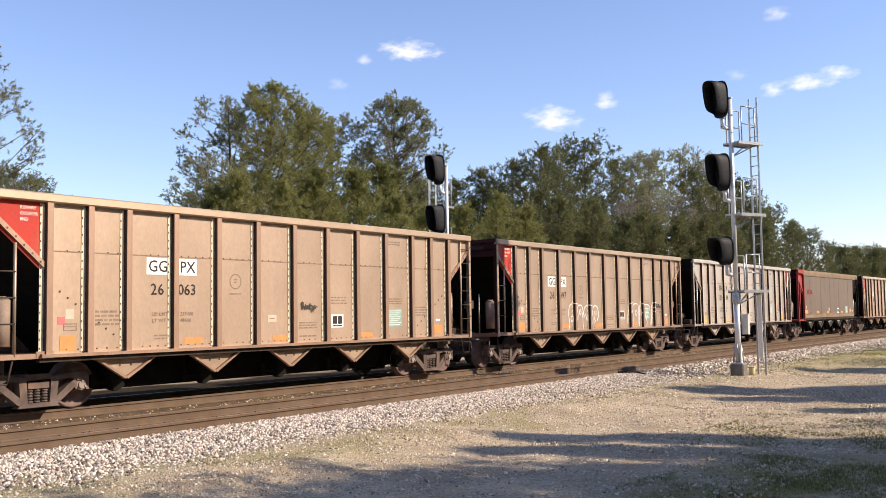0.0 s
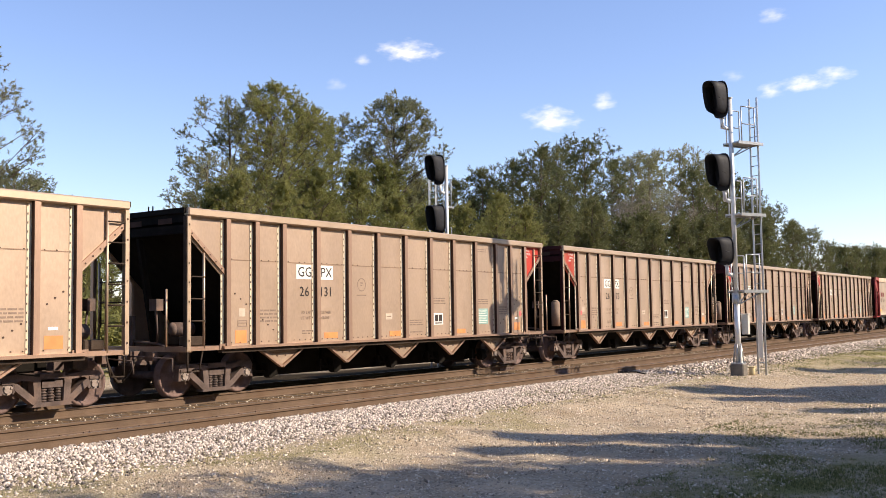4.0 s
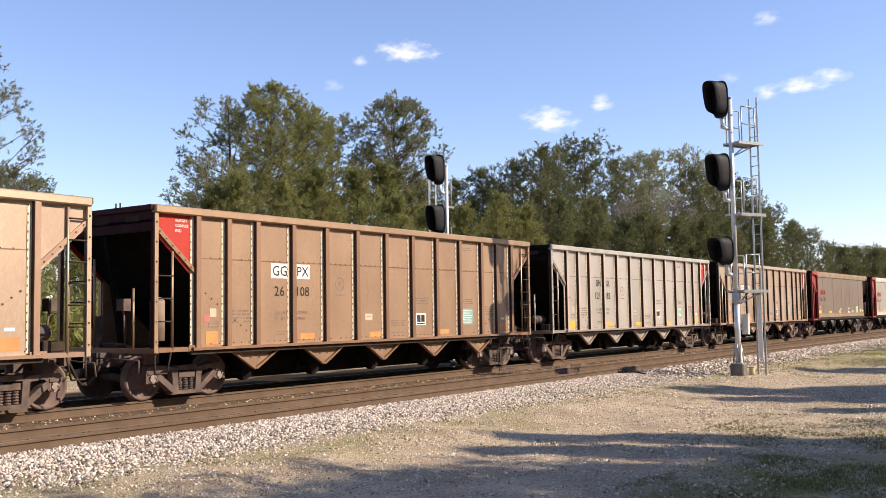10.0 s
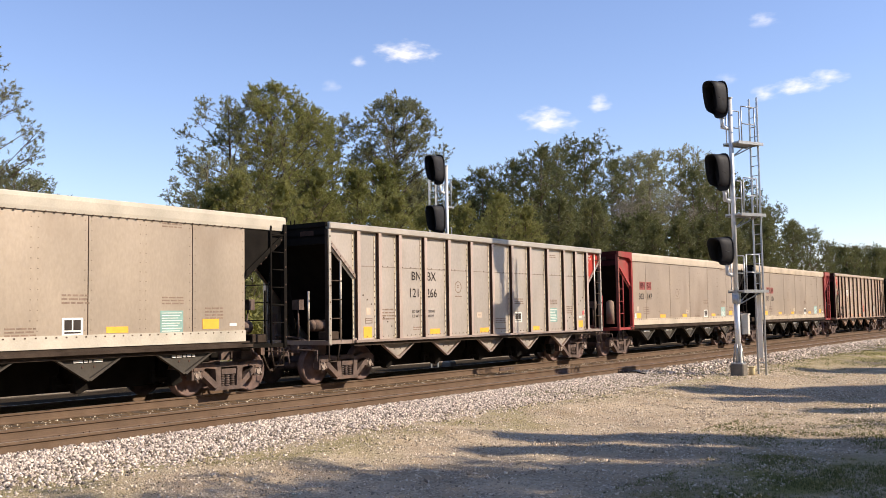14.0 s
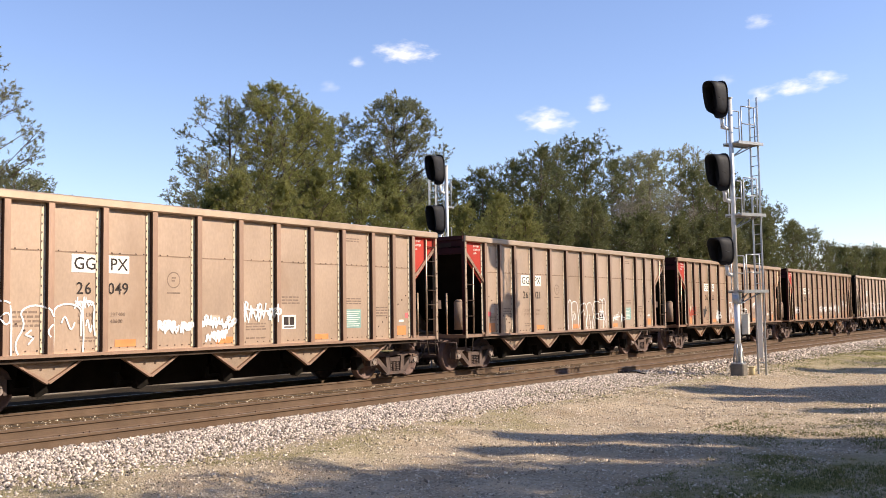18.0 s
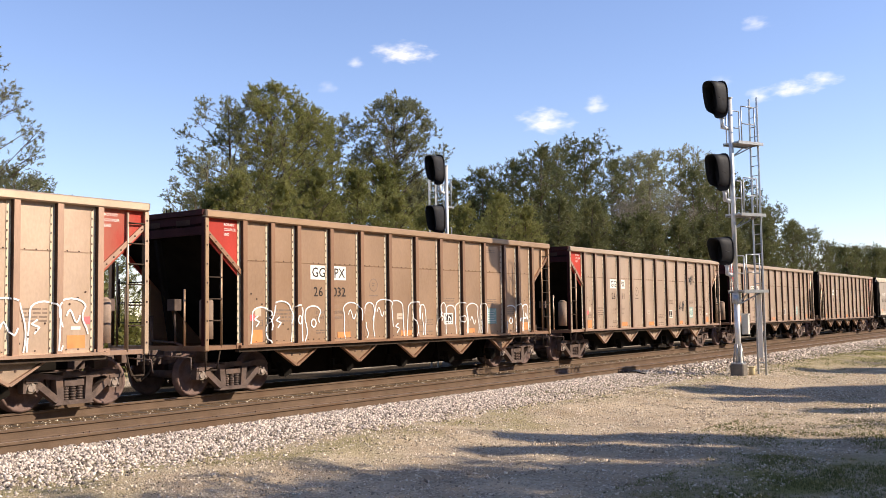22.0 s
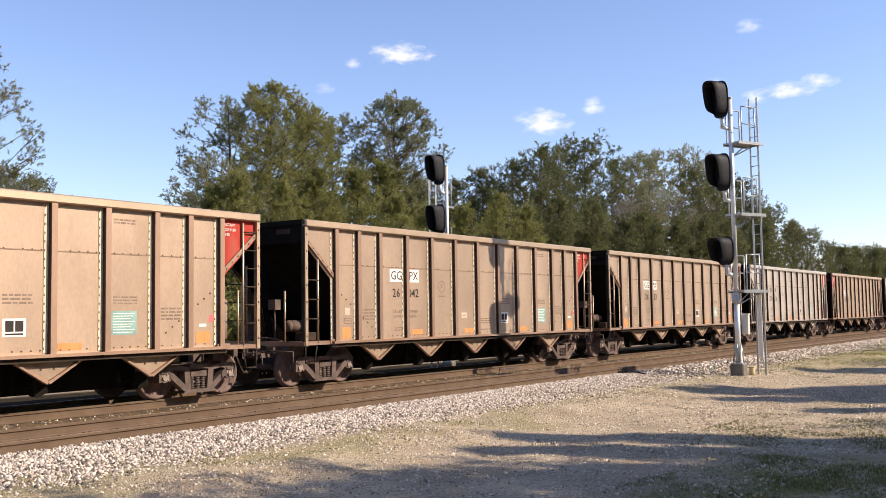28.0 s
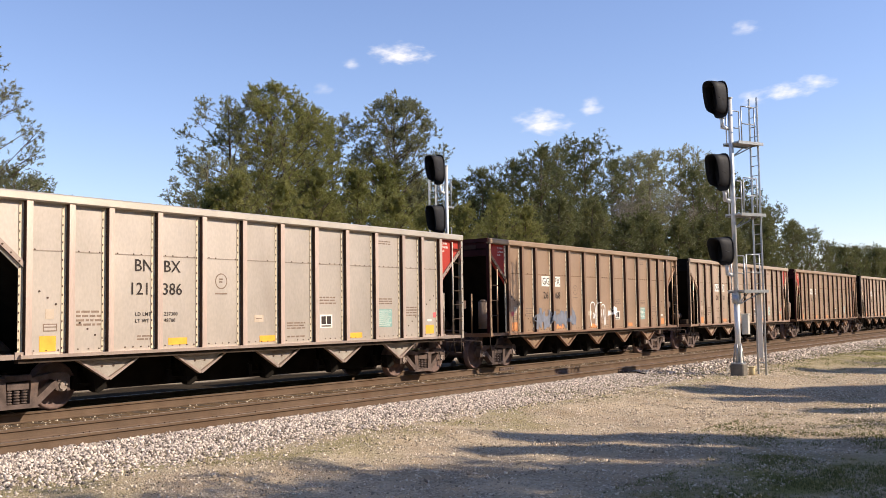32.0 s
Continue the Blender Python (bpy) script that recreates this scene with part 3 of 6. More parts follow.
def signal(x, y, ground, top, heads, stages, ladder_turn, head_turn):
    """A mast with heads, ladder behind it and small service stages with rails."""
    s = thing("railway_signal", "tall silver signal mast with black hooded heads and ladder", "railway signal", "signals by the track")
    s.location = (x, y, 0)
    bm = bmesh.new()
    rod(bm, (0, 0, ground + 0.42), (0, 0, 2.0), 0.085, 16)
    rod(bm, (0, 0, 1.9), (0, 0, top), 0.07, 16)
    rod(bm, (0, 0, top), (0, 0, top + 0.03), 0.09, 16)
    part("mast", bm, M_GALVW, s)
    bm = bmesh.new()
    rod(bm, (0, 0, 1.88), (0, 0, 2.12), 0.125, 12)
    box(bm, -0.10, 0.12, -0.10, 0.10, 1.9, 2.2)
    part("collar", bm, M_GALV, s, "grey clamp collar")
    bm = bmesh.new()
    box(bm, -0.17, 0.17, -0.17, 0.17, ground + 0.40, ground + 0.44)
    for a in range(4):
        ox, oy = ((0.16, 0.0), (0.0, 0.16), (-0.16, 0.0), (0.0, -0.16))[a]
        rod(bm, (ox, oy, ground + 0.44), (ox * 0.55, oy * 0.55, ground + 1.0), 0.02, 6)
    part("base_plate", bm, M_GALV, s)
    bm = bmesh.new()
    box(bm, -0.2, 0.2, -0.2, 0.2, ground - 0.2, ground + 0.40)
    part("foundation", bevelled(bm, 0.03), M_CONC, s, "dark concrete footing")
    for z, tall in heads:
        signal_head(s, z, tall)
    for o in s.children:
        if o.name.startswith(("signal_head", "bracket")):
            o.rotation_euler.z = radians(head_turn)
    # ladder behind the mast, leaning slightly
    d = 1.0
    lw = 0.15
    for k, side in enumerate((-1, 1)):
        bm = bmesh.new()
        box(bm, d - 0.012, d + 0.012, side * lw - 0.03, side * lw + 0.03, ground, top + 0.1)
        part("ladder_rail", bm, M_GALV, s)
    bm = bmesh.new()
    box(bm, d - 0.035, d - 0.016, -0.085, 0.085, ground + 0.55, ground + 2.5)
    part("ladder_guard", bm, M_WHITE, s, "weathered white guard plate on the ladder")
    z = ground + 0.4
    while z < top - 0.2:
        bm = bmesh.new()
        rod(bm, (d, -lw, z), (d, lw, z), 0.013, 6)
        part("rung", bm, M_GALV, s)
        z += 0.30
    for z in stages:
        bm = bmesh.new()
        box(bm, min(0, d), max(0, d) + 0.05, -0.30, 0.30, z - 0.02, z + 0.02)
        box(bm, min(0, d), max(0, d) + 0.05, -0.32, -0.28, z - 0.06, z + 0.03)
        box(bm, min(0, d), max(0, d) + 0.05, 0.28, 0.32, z - 0.06, z + 0.03)
        st = part("stage", bm, M_GALV, s, "small galvanised service stage")
        bm = bmesh.new()
        rod(bm, (0.05, 0, z - 0.42), (d * 0.8, -0.25, z - 0.04), 0.02, 6)
        rod(bm, (0.05, 0, z - 0.42), (d * 0.8, 0.25, z - 0.04), 0.02, 6)
        part("strut", bm, M_GALV, st)
        for sy in (-0.3, 0.3):
            bm = bmesh.new()
            for xx in (0.14, d * 0.70):
                rod(bm, (xx, sy, z), (xx, sy, z + 1.08), 0.02, 6)
            for zz in (0.55, 1.08):
                rod(bm, (0.14, sy, z + zz), (d * 0.70, sy, z + zz), 0.018, 6)
            part("railing", bm, M_GALV, st)
    for o in s.children:
        if o.name.startswith(("ladder_rail", "ladder_guard", "rung", "stage")):
            o.rotation_euler.z = radians(ladder_turn)
    return s


near_signal = signal(28.96, 9.8, -0.32, 8.08, [(8.03, True), (5.82, True), (3.45, False)], [6.72, 4.55, 2.25], -24, -13)
far_signal = signal(30.2, 21.2, -0.50, 7.3, [(7.14, True), (5.26, True)], [5.75, 3.9], 68, 0)
bm = bmesh.new()
box(bm, 0.12, 0.30, -0.28, -0.08, 0.95, 1.55)
box(bm, 0.10, 0.32, -0.30, -0.06, 1.53, 1.57)
part("junction_box", bevelled(bm, 0.008), M_BOX, near_signal, "pale grey junction box with faded tags")
bm = bmesh.new()
box(bm, -0.11, -0.035, -0.125, -0.085, 0.05, 0.62)
part("cable_guard", bm, M_WHITE, near_signal, "white strip on the mast")
bm = bmesh.new()
rod(bm, (0, 0, 0), (0, 0, 0.38), 0.09, 8)
box(bm, -0.1, 0.1, -0.1, 0.1, 0.36, 0.40)
post = thing("cable_post", "short dull yellow cable post in gravel", "marker post", data=mesh_of("cable_post", bm, M_GLASSY))
post.location = (29.55, 9.6, -0.42)
# cable from the joint to the mast
bm = bmesh.new()
pts = [(26.9, 12.75, -0.11), (27.0, 12.2, -0.1), (27.3, 11.6, -0.25), (27.9, 10.9, -0.34), (28.4, 10.2, -0.37)]
for p, q in zip(pts, pts[1:]):
    rod(bm, p, q, 0.02, 6)
cable = thing("bond_cable", "black track cable lying over the ballast", "cable", data=mesh_of("bond_cable", bm, M_BLACK))


# ---- trees ----
def tube(bm, pts, radii, seg=7):
    rings = []
    for i, p in enumerate(pts):
        d = (pts[min(i + 1, len(pts) - 1)] - pts[max(i - 1, 0)]).normalized()
        u = d.cross(Vector((0.3, 1, 0.1))).normalized()
        w = d.cross(u)
        rings.append([bm.verts.new(p + (u * math.cos(6.2832 * k / seg) + w * math.sin(6.2832 * k / seg)) * radii[i]) for k in range(seg)])
    for a, b in zip(rings, rings[1:]):
        for k in range(seg):
            bm.faces.new((a[k], a[(k + 1) % seg], b[(k + 1) % seg], b[k])).smooth = True


def tufts_mesh(name, centres, size, blades, material, seed, droop=0.25, width=0.10, radius=0.25):
    """Clumps of narrow leaves, each a slim triangle, that radiate from every centre."""
    rng = np.random.default_rng(seed)
    m = len(centres)
    cen = np.asarray(centres, float)
    grow = rng.uniform(0.6, 1.35, (m, 1))
    c = np.repeat(cen, blades, 0)
    n = len(c)
    d = rng.normal(0, 1, (n, 3))
    d[:, 2] = d[:, 2] * 0.75 + droop
    d /= np.linalg.norm(d, axis=1)[:, None]
    side = np.cross(d, rng.normal(0, 1, (n, 3)))
    side /= np.linalg.norm(side, axis=1)[:, None]
    l = size * rng.uniform(0.6, 1.3, (n, 1))
    o = c + d * radius * np.repeat(grow, blades, 0) * rng.uniform(0.0, 1.0, (n, 1)) ** 0.6 * np.array([1.0, 1.0, 0.8])
    w = l * width
    v = np.stack([o - side * w, o + side * w, o + d * l], 1).reshape(-1, 3)
    f = np.arange(n * 3).reshape(-1, 3)
    return mesh_from_arrays(name, v, f, material)


def brushes_mesh(name, centres, axes, size, needles, width, material, seed):
    """Pine shoots: at every centre a brush of fine needles that fans out round its axis."""
    rng = np.random.default_rng(seed)
    c = np.repeat(np.asarray(centres, float), needles, 0)
    ax = np.repeat(np.asarray(axes, float), needles, 0)
    grow = np.repeat(rng.uniform(0.75, 1.3, (len(centres), 1)), needles, 0)
    n = len(c)
    d = rng.normal(0, 1, (n, 3))
    d /= np.linalg.norm(d, axis=1)[:, None]
    d = d * 0.95 + ax * 0.35
    d /= np.linalg.norm(d, axis=1)[:, None]
    side = np.cross(d, rng.normal(0, 1, (n, 3)))
    side /= np.linalg.norm(side, axis=1)[:, None]
    l = size * grow * rng.uniform(0.7, 1.25, (n, 1))
    o = c + ax * size * grow * rng.uniform(-0.75, 0.45, (n, 1))
    w = width * rng.uniform(0.7, 1.3, (n, 1))
    v = np.stack([o - side * w, o + side * w, o + d * l], 1).reshape(-1, 3)
    return mesh_from_arrays(name, v, np.arange(n * 3).reshape(-1, 3), material)


def pine(seed, h, base, spread, limbs, shoots, foliage, needles=34, size=0.27, width=0.017, widest=0.35, pad=0.85, bark=None,
         pointed=0.5, stub=0.0, label="tall pine with dark bark and a clumped green crown"):
    """A tapering trunk, rising limbs that end in flat pads of shoots, and gaps between the pads."""
    rnd = random.Random(seed)
    bark = bark or M_BARK
    t = thing("pine_tree", label, "tree", "woods behind the track")
    bend = [rnd.uniform(-0.4, 0.4) for _ in range(4)]
    lobe = [rnd.uniform(0, 6.28) for _ in range(3)]

    def stem(z):
        k = z / h
        return Vector((bend[0] * math.sin(3 * k) + bend[1] * k * k, bend[2] * math.sin(2.5 * k) + bend[3] * k * k, z))

    def outline(k, az):
        if k > widest:
            r = max(0.0, 1 - ((k - widest) / (1.04 - widest)) ** 2) ** pointed
        else:
            r = 0.5 + 0.5 * (k / widest) ** 0.7
        return spread * r * (1 + 0.13 * math.sin(2 * az + lobe[0] + 5 * k) + 0.10 * math.sin(3 * az + lobe[1] - 9 * k))
    bm = bmesh.new()
    zs = [h * 0.97 * i / 9 for i in range(10)]
    tube(bm, [stem(z) for z in zs], [0.19 * h / 20 * (1 - 0.86 * z / h) + 0.02 for z in zs], 8)
    part("trunk", bm, bark, t)
    bl = bmesh.new()
    centres, axes = [], []

    def shoot(q, towards):
        a = (towards + Vector((rnd.gauss(0, 0.35), rnd.gauss(0, 0.35), 0.55 + rnd.gauss(0, 0.25)))).normalized()
        centres.append(q[:])
        axes.append(a[:])
    for i in range(limbs):
        k = (i + rnd.random()) / limbs
        az = i * 2.4 + rnd.uniform(-0.6, 0.6)
        full = outline(k, az)
        reach = max(0.3, full * rnd.choice((0.35, 0.6, 0.85, 1.0, 1.0, 1.05)) - 0.2)
        out = Vector((math.cos(az), math.sin(az), 0))
        tip = stem(base + (h - base) * k) + out * reach
        p0 = stem(max(base * 0.85, tip.z - reach * rnd.uniform(0.35, 0.95)))
        pts = []
        for f in (0, 0.33, 0.66, 1.0):
            q = p0.lerp(tip, f)
            q.z -= 0.06 * reach * math.sin(math.pi * f)
            pts.append(q + Vector((rnd.uniform(-0.2, 0.2), rnd.uniform(-0.2, 0.2), rnd.uniform(-0.12, 0.12))) * f)
        tube(bl, pts, [0.085 * (1.25 - k), 0.055 * (1.2 - k), 0.034 * (1.1 - k * 0.6), 0.012], 5)
        size_pad = pad * (0.65 + 0.35 * reach / spread) * rnd.uniform(0.75, 1.2)
        for j in range(max(3, int(shoots * rnd.uniform(0.6, 1.3)))):
            # a loose round clump, its shoots pointing outwards
            d = Vector((rnd.gauss(0, 1), rnd.gauss(0, 1), rnd.gauss(0.15, 0.8))).normalized()
            r = size_pad * rnd.random() ** 0.45
            q = pts[3] + d * r - out * 0.25 * size_pad
            if j % 3 == 0:
                tube(bl, [pts[2].lerp(pts[3], rnd.uniform(0.2, 0.9)), q], [0.016, 0.006], 3)
            shoot(q, d * 0.9 + out * 0.3)
        for j in range(int(shoots * 0.35)):
            f = rnd.uniform(0.35, 0.95)
            q = pts[1].lerp(pts[2], (f - 0.33) / 0.33) if f < 0.66 else pts[2].lerp(pts[3], (f - 0.66) / 0.34)
            shoot(q + Vector((rnd.gauss(0, 0.22), rnd.gauss(0, 0.22), rnd.gauss(0.12, 0.12))), out * 0.5)
    for j in range(int(stub)):
        # dead stubs below the crown
        az, z = rnd.uniform(0, 6.28), base * rnd.uniform(0.35, 1.0)
        l = rnd.uniform(0.5, 1.9)
        tube(bl, [stem(z), stem(z) + Vector((math.cos(az) * l, math.sin(az) * l, rnd.uniform(-0.1, 0.4) * l))], [0.03, 0.008], 4)
    for j in range(shoots):
        shoot(stem(h - 0.25) + Vector((rnd.gauss(0, 0.25), rnd.gauss(0, 0.25), rnd.uniform(-0.7, 0.2))), Vector((0, 0, 0.8)))
    tagged(part("branchwork", bl, bark, t), kind="stuff")
    part("crown", brushes_mesh("crown", centres, axes, size, needles, width, foliage, seed), None, t)
    return t


def hardwood(seed, h, spread):
    """A leafless broad tree: forking grey limbs and a haze of fine twigs."""
    rnd = random.Random(seed)
    t = thing("bare_tree", "leafless grey hardwood tree with fine twigs", "tree", "woods behind the track")
    bm, bl = bmesh.new(), bmesh.new()
    tips = []

    def grow(p, d, l, r, depth):
        q = p + d * l
        mid = p.lerp(q, 0.5) + Vector((rnd.gauss(0, 0.05 * l), rnd.gauss(0, 0.05 * l), 0))
        tube(bm if depth == 0 else bl, [p, mid, q], [r, r * 0.85, r * 0.68], 7 if depth < 2 else 4)
        if depth >= 5:
            tips.append(q)
            return
        if depth >= 2:
            tips.append(mid)
        for _ in range(2 if depth < 1 else rnd.choice((2, 3))):
            nd = (d + Vector((rnd.gauss(0, 0.42), rnd.gauss(0, 0.42), rnd.uniform(-0.05, 0.35))) * spread).normalized()
            grow(q, nd, l * rnd.uniform(0.58, 0.82), r * 0.62, depth + 1)
    grow(Vector((0, 0, 0)), Vector((0, 0, 1)), h * 0.34, 0.16 * h / 18, 0)
    part("trunk", bm, M_BARKPALE, t)
    part("branchwork", bl, M_BARKPALE, t)
    c = [(q + Vector((rnd.gauss(0, 0.3), rnd.gauss(0, 0.3), rnd.gauss(0.1, 0.3))))[:] for q in tips for _ in range(3)]
    part("twig_haze", tufts_mesh("twig_haze", c, 0.8, 8, M_TWIG, seed, 0.5, 0.02, 0.3), None, t)
    return t


def shrub(seed, h):
    rnd = random.Random(seed)
    t = thing("shrub", "low tangled green shrub at the wood's edge", "shrub", "undergrowth")
    bm = bmesh.new()
    c = []
    for i in range(16):
        a, o = rnd.uniform(0, 6.28), rnd.uniform(0.2, 1.0) * h * 0.55
        e = Vector((math.cos(a) * o, math.sin(a) * o, h * rnd.uniform(0.45, 1.0) * (1.1 - 0.4 * o / h)))
        tube(bm, [Vector((math.cos(a) * 0.15, math.sin(a) * 0.15, -0.1)), e * 0.6 + Vector((0, 0, 0.1 * h)), e], [0.035, 0.02, 0.008], 4)
        for _ in range(15):
            c.append((e * rnd.uniform(0.35, 1.08) + Vector((rnd.gauss(0, 0.3), rnd.gauss(0, 0.3), rnd.gauss(0, 0.25))))[:])
    part("branchwork", bm, M_BARK, t)
    part("foliage", tufts_mesh("foliage", c, 0.28, 9, M_NEEDLE, seed, 0.2, 0.2, 0.3), None, t)
    return t


# kinds of pine, with their heights; the far ones have fewer, larger needles
KINDS = {"broad": (pine(1, 18, 2.5, 4.3, 165, 26, M_NEEDLE, 22, 0.20, 0.020, 0.45, 0.95), 18.0),
         "broad_b": (pine(7, 18, 3.0, 4.1, 150, 26, M_NEEDLE, 22, 0.20, 0.020, 0.45, 0.95), 18.0),
         "lacy": (pine(21, 18, 4.0, 4.2, 84, 20, M_NEEDLEGREY, 20, 0.19, 0.018, 0.5, 0.75, stub=6, label="thin-crowned pine with bare dark limbs and sparse needles"), 18.0),
         "oval": (pine(2, 20, 11.4, 4.2, 110, 24, M_NEEDLEGREY, 22, 0.20, 0.020, 0.36, 0.8, pointed=0.5, stub=14, label="tall pine with an oval crown over a bare trunk"), 20.0),
         "open_b": (pine(5, 20, 7, 4.6, 100, 24, M_NEEDLEGREY, 20, 0.20, 0.019, 0.5, 0.9), 20.0),
         "young": (pine(3, 12, 0.6, 3.0, 90, 22, M_NEEDLE, 20, 0.21, 0.020, 0.25, 0.9, pointed=0.65), 12.0),
         "young_b": (pine(9, 12, 0.5, 2.9, 86, 22, M_NEEDLE, 20, 0.21, 0.020, 0.3, 0.9, pointed=0.65), 12.0),
         "grey": (pine(4, 20, 10.0, 3.6, 44, 15, M_NEEDLEGREY, 14, 0.30, 0.028, 0.5, 1.0, bark=M_BARKPALE, stub=16, label="thin pine with a pale trunk and a sparse greyish crown"), 20.0),
         "broad_far": (pine(11, 20, 2.0, 5.0, 107, 17, M_NEEDLEDARK, 12, 0.34, 0.036, 0.42, 1.25), 20.0),
         "tall_far": (pine(17, 20, 4.0, 4.0, 94, 17, M_NEEDLEDARK, 12, 0.34, 0.034, 0.38, 1.1, pointed=0.6, stub=8), 20.0),
         "open_far": (pine(12, 20, 6.0, 4.2, 82, 17, M_NEEDLEDARK, 12, 0.34, 0.034, 0.48, 1.15, stub=10), 20.0),
         "young_far": (pine(13, 12, 0.6, 3.0, 60, 16, M_NEEDLEDARK, 12, 0.32, 0.034, 0.3, 1.05, pointed=0.65), 12.0),
         "screen": (pine(8, 20, 2.0, 4.6, 50, 8, M_NEEDLE, 8, 0.6, 0.06, 0.35, 1.3), 20.0),
         "spire": (pine(15, 12, 1.2, 1.3, 90, 12, M_NEEDLE, 14, 0.34, 0.050, 0.10, 0.5, pointed=1.0, label="slender pine that shades the lane"), 12.0),
         "bare_b": (hardwood(16, 18, 0.9), 20.0)}
FOREST = [("open_b", 25.0, 45.8, 15.9), ("open_far", 57.1, 95, 18.0), ("open_far", 62.1, 100, 18.0), ("grey", 56.8, 98, 18.3), ("open_far", 86.3, 130, 20.0),
          ("broad", 47.6, 48, 18.0), ("lacy", 45.0, 49.5, 17.0), ("lacy", 40.6, 46.5, 12.2), ("broad_b", 55.0, 52.5, 18.2), ("lacy", 62.5, 56, 19.2),
          ("oval", 65.2, 51, 20.5), ("young_b", 72.0, 54, 14.6), ("young", 38.9, 42, 10.6), ("young_b", 42.5, 42, 10.4), ("young", 46.6, 43, 11.7),
          ("young_b", 50.6, 43, 12.1), ("young", 54.9, 43, 10.6), ("young_b", 59.0, 43, 10.2), ("lacy", 38.3, 45, 9.6), ("young_b", 38.1, 43, 9.6),
          ("tall_far", 92.9, 64, 17.7), ("tall_far", 95.3, 62, 19.1), ("young", 65.0, 44, 10.9), ("young_b", 71.8, 45, 12.5), ("young", 59.9, 48, 14.1),
          ("open_far", 98.8, 56, 21.4), ("broad_far", 109.6, 56, 24.0), ("open_far", 99.0, 60, 20.3), ("broad_far", 117.6, 64, 24.8), ("open_far", 130.2, 62, 24.3),
          ("young", 76.6, 45, 11.9), ("young_far", 83.0, 45, 13.3), ("young_far", 90.2, 45, 13.6), ("young_far", 94.7, 44, 11.8), ("grey", 127.0, 57, 24.2),
          ("grey", 139.9, 60, 26.4), ("bare_b", 141.7, 58, 20.7), ("grey", 152.6, 60, 28.9), ("grey", 160.1, 60, 28.5), ("open_far", 146.9, 56, 24.3),
          ("bare_b", 111.4, 52, 17.0), ("grey", 134.0, 58, 25.3), ("tall_far", 158.4, 56, 26.4), ("tall_far", 169.6, 56, 25.1), ("young_far", 106.6, 46, 12.1),
          ("young_far", 115.3, 46, 13.1), ("young_far", 125.1, 46, 14.1), ("broad_far", 167.6, 53, 21.3), ("tall_far", 181.2, 62, 25.6), ("broad_far", 173.7, 52, 20.4),
          ("tall_far", 178.4, 50, 17.9), ("broad_far", 190.1, 50, 17.3), ("broad_far", 198.0, 49, 15.2), ("broad_far", 224.3, 52, 15.7), ("tall_far", 254.6, 56, 17.5),
          ("broad_far", 270.4, 56, 18.5), ("tall_far", 285.4, 56, 18.3), ("broad_far", 249.8, 60, 17.4), ("young_far", 206.3, 47, 14.1), ("broad_far", 289.7, 63, 18.9),
          ("young_far", 234.4, 48, 15.2), ("broad_far", 330.5, 66, 20.9), ("young_far", 229.9, 50, 14.9), ("young_far", 258.6, 50, 15.9), ("tall_far", 369.8, 70, 22.4),
          ("open_far", 318.1, 58, 20.0), ("broad_far", 345.5, 58, 20.3), ("broad_far", 100.6, 75, 19.0), ("broad_far", 124.5, 78, 22.2), ("broad_far", 146.1, 78, 26.4),
          ("open_far", 169.2, 75, 25.5), ("tall_far", 208.1, 75, 29.4), ("broad_far", 249.6, 70, 23.1), ("open_far", 335.9, 80, 21.9), ("tall_far", 229.5, 72, 25.9),
          ("broad_far", 89.1, 74, 17.5), ("broad_far", 74.0, 70, 16.0), ("young_far", 14, 44, 9.5), ("young_far", 20, 45, 10.2), ("young_far", 26, 44, 8.0),
          ("young_far", 31, 45, 7.2), ("young_far", 8, 45, 9.8), ("broad_far", 2, 52, 14)]
# the closed ranks behind, and the low fringe seen between the cars
FOREST += [("young_b", 12 + 2.6 * i, 40 + 1.5 * (i % 2), 6.0 + 0.5 * (i % 3)) for i in range(11)]
FOREST += [("broad_far", 62 + 9.5 * i, 66 + 3 * (i % 3), 13.5 + 0.55 * i + 1.2 * (i % 2)) for i in range(15)]
FOREST += [("young_far", 78 + 7.5 * i, 48 + 1.5 * (i % 2), 12.5 + 0.3 * i) for i in range(12)]


def build_forest():
    turn = random.Random(3)
    for kind, x, y, h in FOREST:
        ob, h0 = KINDS[kind]
        s = h / h0
        m = pose(x, y, -0.55, 0, 0, turn.uniform(0, 360))
        c = copy_thing(ob, m)
        c.scale = (s * turn.uniform(0.92, 1.08), s * turn.uniform(0.92, 1.08), s)
    # pines on the camera's side of the line, whose shade falls over the lane
    for kind, x, y, h in SHADE:
        ob, h0 = KINDS[kind]
        c = copy_thing(ob, pose(x, y, -0.45, 0, 0, turn.uniform(0, 360)))
        c.scale = (h / h0,) * 3
        c["group"] = "pines beside the lane"
    bushes = [shrub(31, 2.6), shrub(32, 3.2)]
    for i in range(46):
        x = -2 + i * 2.6 + turn.uniform(-1, 1)
        c = copy_thing(bushes[i % 2], pose(x, 33 + turn.uniform(-2.5, 3.5) + 0.06 * max(0, x - 20), -0.55, 0, 0, turn.uniform(0, 360)))
        c.scale = (turn.uniform(0.8, 1.35),) * 3
    for b in bushes:
        for o in (*b.children_recursive, b):
            bpy.data.objects.remove(o)
    for ob, _ in KINDS.values():
        for o in (*ob.children_recursive, ob):
            bpy.data.objects.remove(o)


